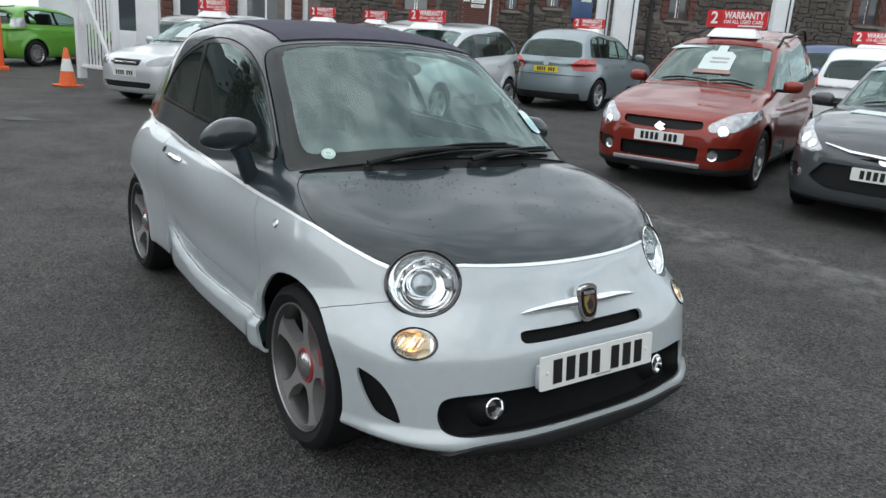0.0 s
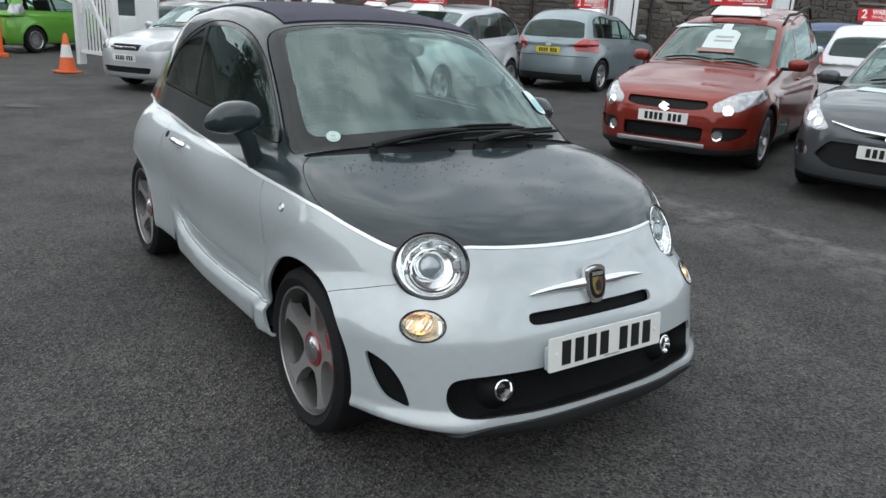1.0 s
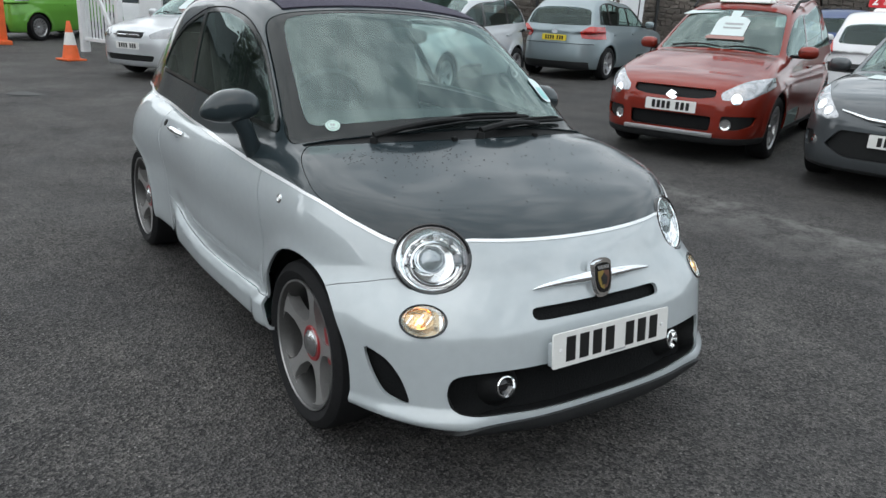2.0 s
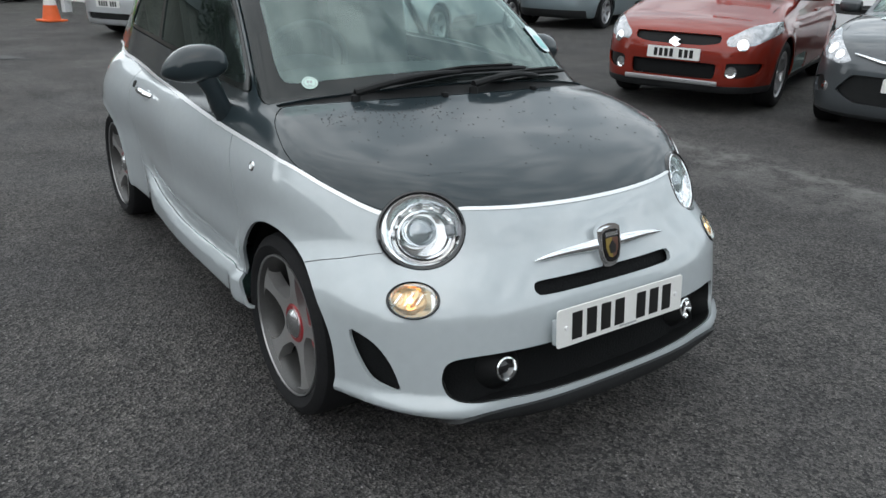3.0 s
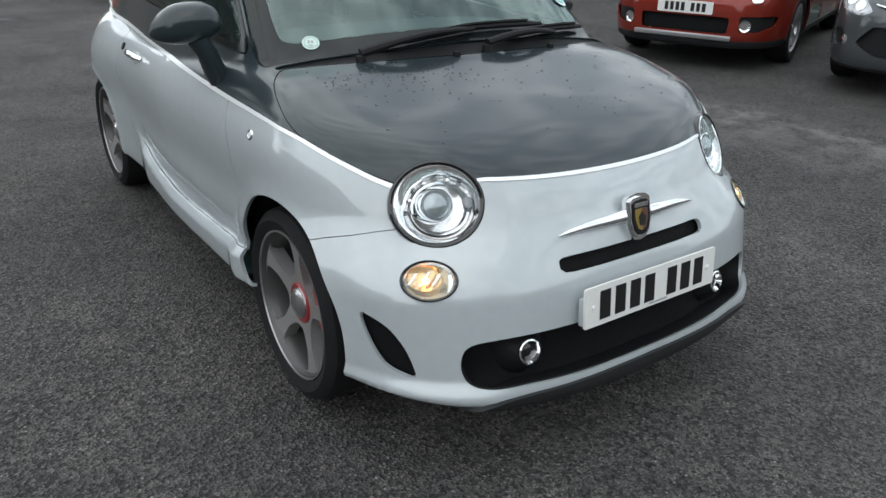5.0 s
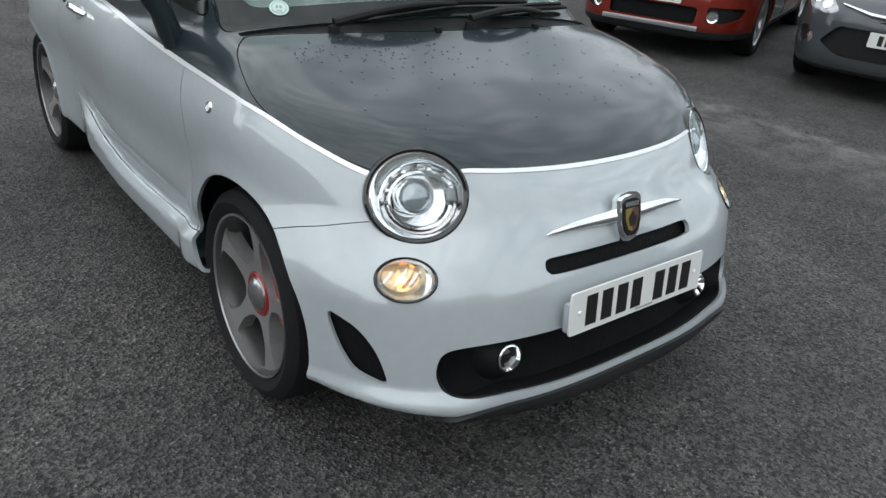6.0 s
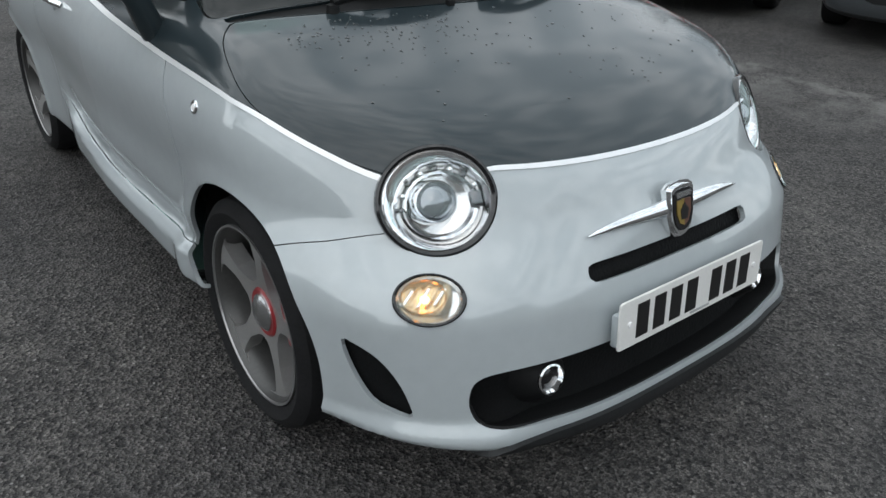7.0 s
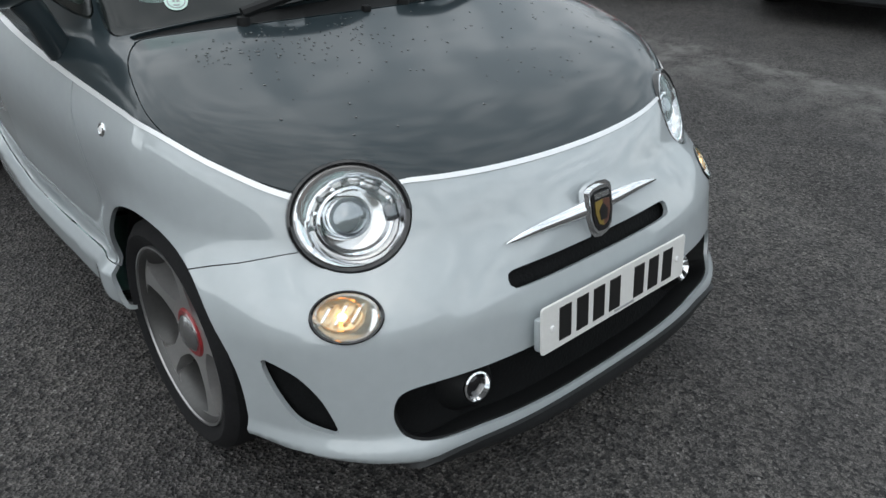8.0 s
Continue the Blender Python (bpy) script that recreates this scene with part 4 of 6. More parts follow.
part("emblem", slab([(-0.010, -0.022), (0.010, -0.022), (0.014, 0.0), (0.0, 0.016), (-0.014, 0.0)], 0.002, bmx @ Matrix.Translation((0, -0.0055, 0))), M_INK, badge)
for sx in (-1, 1):
    pts, rad = [], []
    for k in range(9):
        q = k / 8
        x = sx * (0.045 + 0.222 * q)
        p, g = on_hatch(x, -0.60, 0.622 + 0.004 * q, 0.007)
        pts.append(p)
        rad.append(0.0185 * (1 - q) ** 0.62 + 0.0015)
    part("wing_bar", tube(pts, rad, 12), M_CHROME, badge)

# wipers and cowl fittings
def on_screen(x, yy, lift=0.0):
    y = yy + 0.20 * x * x
    return on_hatch(x, y, float(H_R(np.array(yy))) - 0.10 * x * x, lift)[0]


for name, pivot, tip, blade in (("wiper", (-0.42, 0.125), (0.0, 0.172), [(-0.32, 0.150), (0.0, 0.180), (0.33, 0.188)]), ("wiper", (0.02, 0.12), (0.36, 0.150), [(0.08, 0.138), (0.33, 0.165), (0.57, 0.186)])):
    wip = new(name)
    wip.parent = car
    tagged(wip, "black windscreen wiper with a wet blade")
    a = [on_screen(pivot[0] + (tip[0] - pivot[0]) * k / 6, pivot[1] + (tip[1] - pivot[1]) * k / 6, 0.02 + 0.022 * math.sin(math.pi * k / 6)) for k in range(7)]
    part("arm", tube(a, [0.014, 0.013, 0.011, 0.010, 0.009, 0.009, 0.008], 8), M_BLACK, wip)
    b = [on_screen(blade[0][0] + (blade[2][0] - blade[0][0]) * k / 8, np.interp(k / 8, [0, 0.5, 1], [q[1] for q in blade]), 0.016) for k in range(9)]
    part("blade", tube(b, [0.006] + [0.010] * 7 + [0.006], 8), M_BLACK, wip)
    c = [on_screen(blade[0][0] + (blade[2][0] - blade[0][0]) * k / 8, np.interp(k / 8, [0, 0.5, 1], [q[1] for q in blade]) + 0.003, 0.030) for k in range(1, 8)]
    part("carrier", tube(c, 0.005, 6), M_BLACK, wip)
    part("pivot_cap", put(lathe([(-0.02, 0.017), (0.004, 0.015), (0.009, 0.0)], 20, "z"), Matrix.Translation(on_screen(pivot[0], pivot[1] - 0.005, 0.010))), M_BLACK, wip)
p, g = on_hatch(-0.11, 0.098, 0.94, 0.004)
part("washer_jet", put(box((0, 0, 0.0), (0.022, 0.016, 0.018), None, 0.004), Matrix.Translation(p)), M_BLACK, car)
p, g = on_hatch(0.30, 0.115, 0.94, 0.004)
part("washer_jet", put(box((0, 0, 0.0), (0.022, 0.016, 0.018), None, 0.004), Matrix.Translation(p)), M_BLACK, car)

# rain drops left on the bonnet
rd = random.Random(8)
seeds = [(rd.uniform(-0.60, -0.15), rd.gauss(0.02, 0.06)) for _ in range(150)] + [(rd.uniform(-0.6, 0.6), rd.uniform(-0.4, 0.12)) for _ in range(110)]
P0 = settle(hatch, np.array([(x, y + 0.1 * x * x, 0.93 + 0.2 * min(0, y)) for x, y in seeds]), 10)
N0 = slope(hatch, P0)
drops = bmesh.new()
for p, g in zip(P0, N0):
    if p[1] > 0.08 + 0.2 * p[0] * p[0] or p[2] < 0.80:
        continue
    made = bmesh.ops.create_uvsphere(drops, u_segments=7, v_segments=5, radius=rd.uniform(0.0016, 0.0036))["verts"]
    bmesh.ops.scale(drops, vec=(1.0, 1.25, 0.55), verts=made)
    bmesh.ops.translate(drops, vec=p, verts=made)
tagged(part("rain_water", drops, mat("rain_water", (0.03, 0.035, 0.037), rough=0.02, coat=1.0), car), kind="stuff")

# stickers on the glass
M_STICK = mat("pale_green_sticker", (0.55, 0.72, 0.66), rough=0.4)
p, g = on_hatch(-0.532, 0.256, 0.995, 0.001)
stk = part("round_sticker", put(lathe([(0.0, 0.0), (0.0, 0.026), (0.001, 0.026)], 28, "y"), frame_of(p, g)), M_STICK, car, "small round sticker on the windscreen")
part("sticker_ring", put(lathe([(-0.0012, 0.0185), (-0.0012, 0.0205), (0.0, 0.0205)], 28, "y"), frame_of(p, g)), M_GREYINK, stk)
for bx, bz, bw_, bh in ((-0.006, 0.002, 0.006, 0.010), (0.004, 0.002, 0.007, 0.010), (0.0, -0.012, 0.014, 0.003)):
    part("sticker_bar", put(box((bx, -0.0015, bz), (bw_, 0.001, bh)), frame_of(p, g)), M_GREYINK, stk)
M_LABEL = mat("pale_blue_label", (0.68, 0.80, 0.82), rough=0.4)
p, g = on_hatch(0.572, 0.42, 1.09, 0.002)
part("tax_label", put(slab(rounded(0.075, 0.15, 0.03), 0.001), frame_of(p, g, radians(18))), M_LABEL, car, "pale blue paper label inside the windscreen")
part("label_bar", put(slab(rounded(0.050, 0.075, 0.015), 0.001), frame_of(p + g * 0.002, g, radians(18)) @ pose(0, 0, -0.022)), mat("aqua_print", (0.30, 0.62, 0.62), rough=0.5), car)

# cabin
cabin = new("cabin")
cabin.parent = car
part("dashboard", put(ball((0, 0.50, 0.90), (0.60, 0.26, 0.10), 28, 0.6), Matrix.Identity(4)), M_INT, cabin)
part("floor_tub", box((0, 1.35, 0.55), (1.30, 1.95, 0.44), None, 0.05), M_INT, cabin)
for sx in (-1, 1):
    seat = new("front_seat")
    seat.parent = cabin
    part("cushion", box((sx * 0.34, 1.15, 0.80), (0.48, 0.50, 0.16), None, 0.06), M_SEAT, seat)
    part("backrest", put(box((0, 0, 0.30), (0.46, 0.14, 0.60), None, 0.06), pose(sx * 0.34, 1.42, 0.78, -14, 0, 0)), M_SEAT, seat)
    part("headrest", put(ball((0, 0, 0), (0.13, 0.05, 0.10), 20, 0.7), pose(sx * 0.34, 1.60, 1.33 - 0.04, -14, 0, 0)), M_SEAT, seat)
part("rear_bench", put(box((0, 0, 0.25), (1.10, 0.16, 0.55), None, 0.06), pose(0, 2.10, 0.72, -16, 0, 0)), M_SEAT, cabin)
ring = [(0.18 * math.cos(2 * math.pi * k / 32), 0.0, 0.18 * math.sin(2 * math.pi * k / 32)) for k in range(32)]
part("steering_wheel", put(tube(ring, 0.014, 10, True), pose(-0.34, 0.74, 0.98, 22, 0, 0)), M_INT, cabin)
part("steering_boss", put(ball((0, 0, 0), (0.16, 0.03, 0.05), 16), pose(-0.34, 0.74, 0.98, 22, 0, 0)), M_INT, cabin)
part("rear_view_mirror", put(ball((0.0, 0.66, 1.30), (0.11, 0.02, 0.035), 18, 0.7), Matrix.Identity(4)), M_INT, cabin)


# ---- ground ----
def ground_z(x, y):
    q = 0.038 * x + 0.018 * y - 0.08
    return 0.5 * (q + math.sqrt(q * q + 0.0008)) - 0.004


def make_ground():
    bm = bmesh.new()
    xs = [-400, -60, -25] + [-12 + 1.5 * i for i in range(30)] + [60, 150, 400]
    ys = [-400, -60, -25] + [-12 + 1.5 * i for i in range(30)] + [60, 150, 400]
    vs = [[bm.verts.new((x, y, ground_z(min(x, 34), min(y, 34)))) for y in ys] for x in xs]
    for i in range(len(xs) - 1):
        for j in range(len(ys) - 1):
            bm.faces.new((vs[i][j], vs[i + 1][j], vs[i + 1][j + 1], vs[i][j + 1]))
    ob = part("ground", bm, M_ASPHALT)
    tagged(ob, "dark worn asphalt of a car sales yard", "asphalt", kind="structure")


make_ground()


# ---- the other cars of the yard ----
def make_car(name, label, col, m, fo, wb, ro, hw, H, wr, cowl, head, peak, rtop, rbase, nose=0.72, belt=0.95, lower=None, front=None, rear=None, posts=(), rim=None,
             spokes=5, group="cars parked in the yard", trim=False, h=0.032, mirror=None, side_in=0.07, dlo_end=None, rail=False, clad=0.0):
    """A parked car from its main measures. Its origin is on the ground under the front axle, its nose along -y."""
    t = thing(name, label, "car", m, group)
    T = curve_of([-fo - 0.1, -fo + 0.02, -fo + 0.18, -fo + 0.5, cowl[0], cowl[0] + 0.4, wb, wb + ro], [nose - 0.22, nose, nose + 0.09, nose + 0.17, cowl[1], belt + 0.02, belt + 0.05, belt + 0.04])
    R = curve_of([cowl[0] - 0.2, cowl[0], (cowl[0] + head[0]) / 2, head[0], peak[0], rtop[0], (rtop[0] + rbase[0]) / 2 + 0.03, rbase[0], rbase[0] + 0.2],
                 [cowl[1] - 0.15, cowl[1], (cowl[1] + head[1]) / 2 + 0.025, head[1], H, rtop[1], (rtop[1] + rbase[1]) / 2 + 0.05, rbase[1], rbase[1] - 0.35])
    Lz = curve_of([0.1, 0.25, 0.45, 0.65, 0.8, 1.0], [fo - 0.06, fo, fo, fo - 0.02, fo - 0.08, fo - 0.2])
    Az = curve_of([0.1, 0.3, 0.55, 0.8, 0.95, 1.1], [hw - 0.06, hw - 0.01, hw, hw - 0.02, hw - 0.07, hw - 0.2])
    Rz = curve_of([0.1, 0.3, 0.6, 0.85, 1.05], [ro + 0.42, ro + 0.5, ro + 0.5, ro + 0.46, ro + 0.42])
    arch = wr + 0.045

    def F(P):
        x, y, z = np.abs(P[:, 0]), P[:, 1], P[:, 2]
        a, n = Az(z), 3.6
        for w in (0.0, wb):
            a = a + 0.018 * np.exp(-((np.hypot(y - w, z - wr) - arch - 0.02) / 0.06) ** 2)
        u = np.clip(-y, 0, None) / Lz(z) + np.clip(y - (wb - 0.5), 0, None) / Rz(z)
        plan = 0.75 * (((x / a) ** n + u ** n) ** (1 / n) - 1)
        low = smax(smax(plan, 0.9 * (z - T(y) + 0.06 * x * x), 0.05), 0.2 - z, 0.03)
        yy = y - 0.14 * x * x * np.where(y < peak[0], 1, -1)
        gr = np.sqrt(1 + ((R(yy + 0.03) - R(yy - 0.03)) / 0.06) ** 2)
        top = (z - R(yy) + 0.08 * x * x) / gr
        side = 0.95 * (x - (hw - side_in) + 0.30 * (z - belt + 0.05))
        return smin(low, smax(smax(top, side, 0.07), belt - 0.06 - z, 0.02), 0.025)

    PT = net(F, (-hw - 0.12, -fo - 0.12, 0.1), (hw + 0.12, wb + ro + 0.12, H + 0.08), h)
    body_paint = col if not isinstance(col, tuple) else paint(name + "_paint", col, metal=0.35, rough=0.35)

    def arches(P):
        out = np.full(len(P), 9.0)
        for w in (0.0, wb):
            out = np.minimum(out, np.where(np.abs(P[:, 0]) > hw - 0.35, np.hypot(P[:, 1] - w, P[:, 2] - wr) - arch, 9.0))
        return out

    y0, y1 = cowl[0] + 0.20, (dlo_end or rtop[0] + 0.02)

    def dlo(P):
        x, y, z = np.abs(P[:, 0]), P[:, 1], P[:, 2]
        up = (R(y) - z - 0.125) * 0.75
        return np.minimum(smin(smin(z - belt - 0.012 - 0.03 * (y - y0), up, 0.02), smin(y - y0, y1 - y + 0.35 * (1.3 - z), 0.03), 0.03), x - hw + 0.36)

    def screen(P):
        x, y, z = np.abs(P[:, 0]), P[:, 1], P[:, 2]
        yy = y - 0.14 * x * x
        return smin(smin(yy - cowl[0] - 0.035, head[0] - 0.01 - yy, 0.02), hw - side_in - 0.075 - 0.30 * (z - belt + 0.05) - x, 0.04)

    def backlight(P):
        x, y, z = np.abs(P[:, 0]), P[:, 1], P[:, 2]
        return smin(smin(y - rtop[0] - 0.06, rtop[1] - 0.05 - z, 0.02), smin(z - belt - 0.07, hw - side_in - 0.10 - 0.30 * (z - belt) - x, 0.04), 0.03)

    holes = [neg(dlo), neg(screen), neg(backlight), arches]
    fr, rr = front or {}, rear or {}
    faces = []
    for spec, sign in ((fr, -1), (rr, 1)):
        for nm, (pts, material, off) in spec.items():
            def region(P, pts=pts, sign=sign):
                f = f_poly(pts, lambda Q: (np.abs(Q[:, 0]), Q[:, 2]), 0.012)(P)
                return np.where(sign * (P[:, 1] - wb / 2) > wb / 2 + 0.15, f, -1.0)
            faces.append((nm, region, material, off))
            holes.append(neg(region))
    if clad:
        faces.append(("lower_cladding", lambda P: clad - P[:, 2], M_LIP, 0.004))
        holes.append(lambda P: P[:, 2] - clad)
    sheet("body", F, PT, holes, body_paint, t, wall=0.02)
    for nm, region, material, off in faces:
        extra = [arches] + ([neg(screen)] if nm != "lower_cladding" else [])
        if nm.startswith("mid_"):
            sheet(nm[4:], F, PT, [region] + extra, material, t, off=off, wall=0.03 if off <= 0 else 0.02)
        elif nm == "lower_cladding":
            sheet(nm, F, PT, [region] + extra, material, t, off=off, wall=0.02)
        else:
            for s in (-1, 1):
                sheet(nm, F, PT, [f_side(s), region] + extra, material, t, off=off, wall=0.02)
    dark = M_TINT
    for s in (-1, 1):
        def glassy(P):
            return np.minimum.reduce([dlo(P) - 0.012] + [np.abs(P[:, 1] - p - 0.1 * (P[:, 2] - belt)) - w for p, w in posts]) if posts else dlo(P) - 0.012
        sheet("side_window", F, PT, [f_side(s), glassy], dark, t, off=-0.006, wall=0.0)
        sheet("window_frame", F, PT, [f_side(s), dlo, neg(glassy)], M_GLOSSBLACK, t, off=-0.003, wall=0.01)
        for w in (0.0, wb):
            mm = pose(s * (hw - 0.105), w, wr) @ (pose(0, 0, 0) if s < 0 else pose(0, 0, 0, 0, 0, 180))
            make_wheel(mm, t, wr, wr * 0.69, 0.2, spokes, rim or M_ALLOY, 0.45, turn=0.2 + w, detail=False)
            bm = lathe([(0.0, arch + 0.02), (0.24, arch + 0.02), (0.26, 0.0)], 28)
            bmesh.ops.bisect_plane(bm, geom=bm.verts[:] + bm.edges[:] + bm.faces[:], plane_co=(0, 0, -0.08), plane_no=(0, 0, -1), clear_outer=True)
            part("wheel_well", put(bm, pose(s * (hw - 0.03), w, wr) @ (pose(0, 0, 0) if s < 0 else pose(0, 0, 0, 0, 0, 180))), M_BLACK, t)
        # mirror, handles, door joints
        my = cowl[0] + 0.38
        door_mirror = new("door_mirror")
        door_mirror.parent = t
        part("housing", put(ball((0, 0, 0), (0.105, 0.06, 0.068), 18, 0.75), pose(s * (hw + 0.06), my, belt + 0.07, 0, 0, s * 12)), mirror or body_paint, door_mirror)
        part("stalk", box((s * (hw - 0.06), my + 0.02, belt + 0.02), (0.14, 0.05, 0.035), None, 0.01), M_BLACK, door_mirror)
        for p, _ in posts[:2]:
            g = settle(F, np.array([[s * hw, p - 0.12, belt - 0.10]]), 6)[0]
            part("door_handle", box((g[0] + s * 0.012, g[1], g[2]), (0.03, 0.17, 0.026), None, 0.008), body_paint, t)
            sheet("door_joint", F, PT, [f_side(s), lambda P, p=p: 0.006 - np.abs(P[:, 1] - p + 0.02), lambda P: belt - P[:, 2], lambda P: P[:, 2] - 0.34, arches], M_BLACK, t, off=0.0012, wall=0.0)
        sheet("bonnet_joint", F, PT, [f_side(s), lambda P: 0.005 - np.abs(np.abs(P[:, 0]) - hw + 0.15 - 0.05 * P[:, 1]), lambda P: P[:, 2] - nose - 0.03, lambda P: cowl[0] - 0.02 - P[:, 1]], M_BLACK, t, off=0.0012, wall=0.0)
    sheet("windscreen", F, PT, [screen], M_GLASS, t, off=-0.004, wall=0.0)
    sheet("rear_window", F, PT, [backlight], dark, t, off=-0.004, wall=0.0)
    part("cabin_floor", box((0, (cowl[0] + rbase[0]) / 2, 0.58), (2 * hw - 0.34, rbase[0] - cowl[0] - 0.3, 0.5), None, 0.05), M_INT, t)
    part("dashboard", box((0, cowl[0] + 0.42, belt - 0.06), (2 * hw - 0.36, 0.45, 0.14), None, 0.05), M_INT, t)
    for s in (-1, 1):
        part("front_seat", put(box((0, 0, 0.32), (0.46, 0.13, 0.68), None, 0.06), pose(s * 0.36, head[0] + 0.42, 0.66, -14, 0, 0)), M_SEAT, t)
    part("rear_seat", put(box((0, 0, 0.28), (1.2, 0.14, 0.6), None, 0.06), pose(0, rtop[0] - 0.25, 0.66, -16, 0, 0)), M_SEAT, t)
    for a, b in ((-0.5, 0.05), (0.08, 0.55)):
        pts = []
        for k in range(6):
            x = a + (b - a) * k / 5
            yy = cowl[0] + 0.04 + 0.03 * math.sin(math.pi * k / 5)
            g = settle(F, np.array([[x, yy + 0.14 * x * x, float(R(np.array(yy)))]]), 6)[0]
            pts.append((g[0], g[1], g[2] + 0.02))
        part("wiper", tube(pts, 0.010, 6), M_BLACK, t)
    if rail:
        for s in (-1, 1):
            pts = []
            for k in range(9):
                y = head[0] + 0.15 + (rtop[0] - head[0] - 0.35) * k / 8
                x = s * (hw - side_in - 0.30 * (H - belt) - 0.02)
                pts.append((x, y, float(R(np.array(y))) - 0.08 * x * x + (0.045 if 0 < k < 8 else -0.03)))
            part("roof_rail", tube(pts, 0.017, 8), M_BLACK, t)
    t["height"] = H
    return t, F


def plate_on(t, F, y, z, material, lean=0.0, cx=0.0):
    """A number plate, its characters as plain bars."""
    g = settle(F, np.array([[cx, y, z]]), 8)[0]
    s = -1 if y < 0.5 else 1
    n = new("number_plate")
    n.parent = t
    m = pose(cx, g[1] + s * 0.012, z, lean, 0, 0 if s < 0 else 180)
    part("sheet", slab(rounded(0.52, 0.111, 0.01), 0.008, m), material, n)
    for k in range(7):
        bx = -0.175 + 0.052 * k + (0.04 if k > 3 else 0)
        part("character_bar", put(box((bx, -0.001, 0), (0.034, 0.002, 0.075)), m), M_INK, n)
    return n


def stick(t, F, x, y, z, bm, material, name, off=0.006, turn=0.0, label=""):
    """Lays a small flat part on the body near a point."""
    g = settle(F, np.array([[x, y, z]], float), 8)
    nn = Vector(slope(F, g)[0]).normalized()
    return part(name, put(bm, frame_of(Vector(g[0]) + nn * off, nn, turn)), material, t, label)


def disc(r, d=0.006, n=24):
    return lathe([(d, r), (0.0, r), (-d * 0.4, r * 0.7), (-d * 0.6, 0.0)], n, "y")


def spot(x, y, rz):
    return pose(x, y, ground_z(x, y), 0, 0, rz)


def parked(x, y, rz):
    """A spot whose upright leans with the slope of the yard."""
    n = Vector((ground_z(x - 0.5, y) - ground_z(x + 0.5, y), ground_z(x, y - 0.5) - ground_z(x, y + 0.5), 1)).normalized()
    a = Vector((math.cos(radians(rz)), math.sin(radians(rz)), 0))
    a = (a - n * a.dot(n)).normalized()
    m = Matrix((a, n.cross(a), n)).transposed().to_4x4()
    return Matrix.Translation((x, y, ground_z(x, y))) @ m


M_SIGNRED = mat("red_sign_board", (0.62, 0.02, 0.03), rough=0.35, coat=0.3, var=0.05, scale=5)
M_SIGNWHITE = mat("white_sign_plastic", (0.82, 0.82, 0.81), rough=0.4, var=0.04, scale=6)


def roof_sign(t_pose, at, turn=0.0):
    """A red warranty board on a white magnetic foot."""
    t = thing("roof_sign", "red and white warranty board standing on a car roof", "sign", t_pose @ pose(*at, 0, 0, turn), "warranty boards")
    bm = bmesh.new()
    vs = [bm.verts.new(c) for c in ((-0.30, -0.16, 0), (0.30, -0.16, 0), (0.30, 0.16, 0), (-0.30, 0.16, 0), (-0.24, -0.05, 0.11), (0.24, -0.05, 0.11), (0.24, 0.05, 0.11), (-0.24, 0.05, 0.11))]
    for q in ((0, 1, 5, 4), (1, 2, 6, 5), (2, 3, 7, 6), (3, 0, 4, 7), (4, 5, 6, 7), (3, 2, 1, 0)):
        bm.faces.new([vs[i] for i in q])
    bmesh.ops.bevel(bm, geom=bm.edges[:], offset=0.012, segments=2, affect="EDGES")
    part("foot", bm, M_SIGNWHITE, t)
    b = part("board", slab(rounded(0.72, 0.20, 0.03), 0.03, pose(0, -0.015, 0.22)), M_SIGNRED, t)
    m = pose(0, -0.019, 0.22)
    part("number_panel", slab(rounded(0.17, 0.16, 0.02), 0.002, m @ pose(-0.255, 0.001, 0.005)), mat("dark_red_panel", (0.50, 0.015, 0.02), rough=0.4), b)
    letters("2", 0.20, m @ pose(-0.265, -0.002, 0.005), M_SIGNWHITE, b, width=0.085, bold=0.004)
    letters("WARRANTY", 0.115, m @ pose(0.085, -0.002, 0.04), M_SIGNWHITE, b, width=0.47, bold=0.003)
    letters("ON ALL USED CARS", 0.06, m @ pose(0.085, -0.002, -0.035), M_SIGNWHITE, b, width=0.46, bold=0.001)
    part("small_print_bar", put(box((0.17, -0.001, -0.077), (0.28, 0.002, 0.016)), m), M_SIGNWHITE, b)
    return t


M_LAMP = mat("headlamp_lens", (0.42, 0.43, 0.45), rough=0.10, metal=0.6, coat=1.0, var=0.5, scale=14)
M_SMOKE = mat("smoked_lamp", (0.25, 0.26, 0.27), rough=0.12, metal=0.5, coat=1.0, var=0.3, scale=14)
M_CARD = mat("white_price_card", (0.58, 0.66, 0.66), rough=0.6, var=0.03, scale=8)

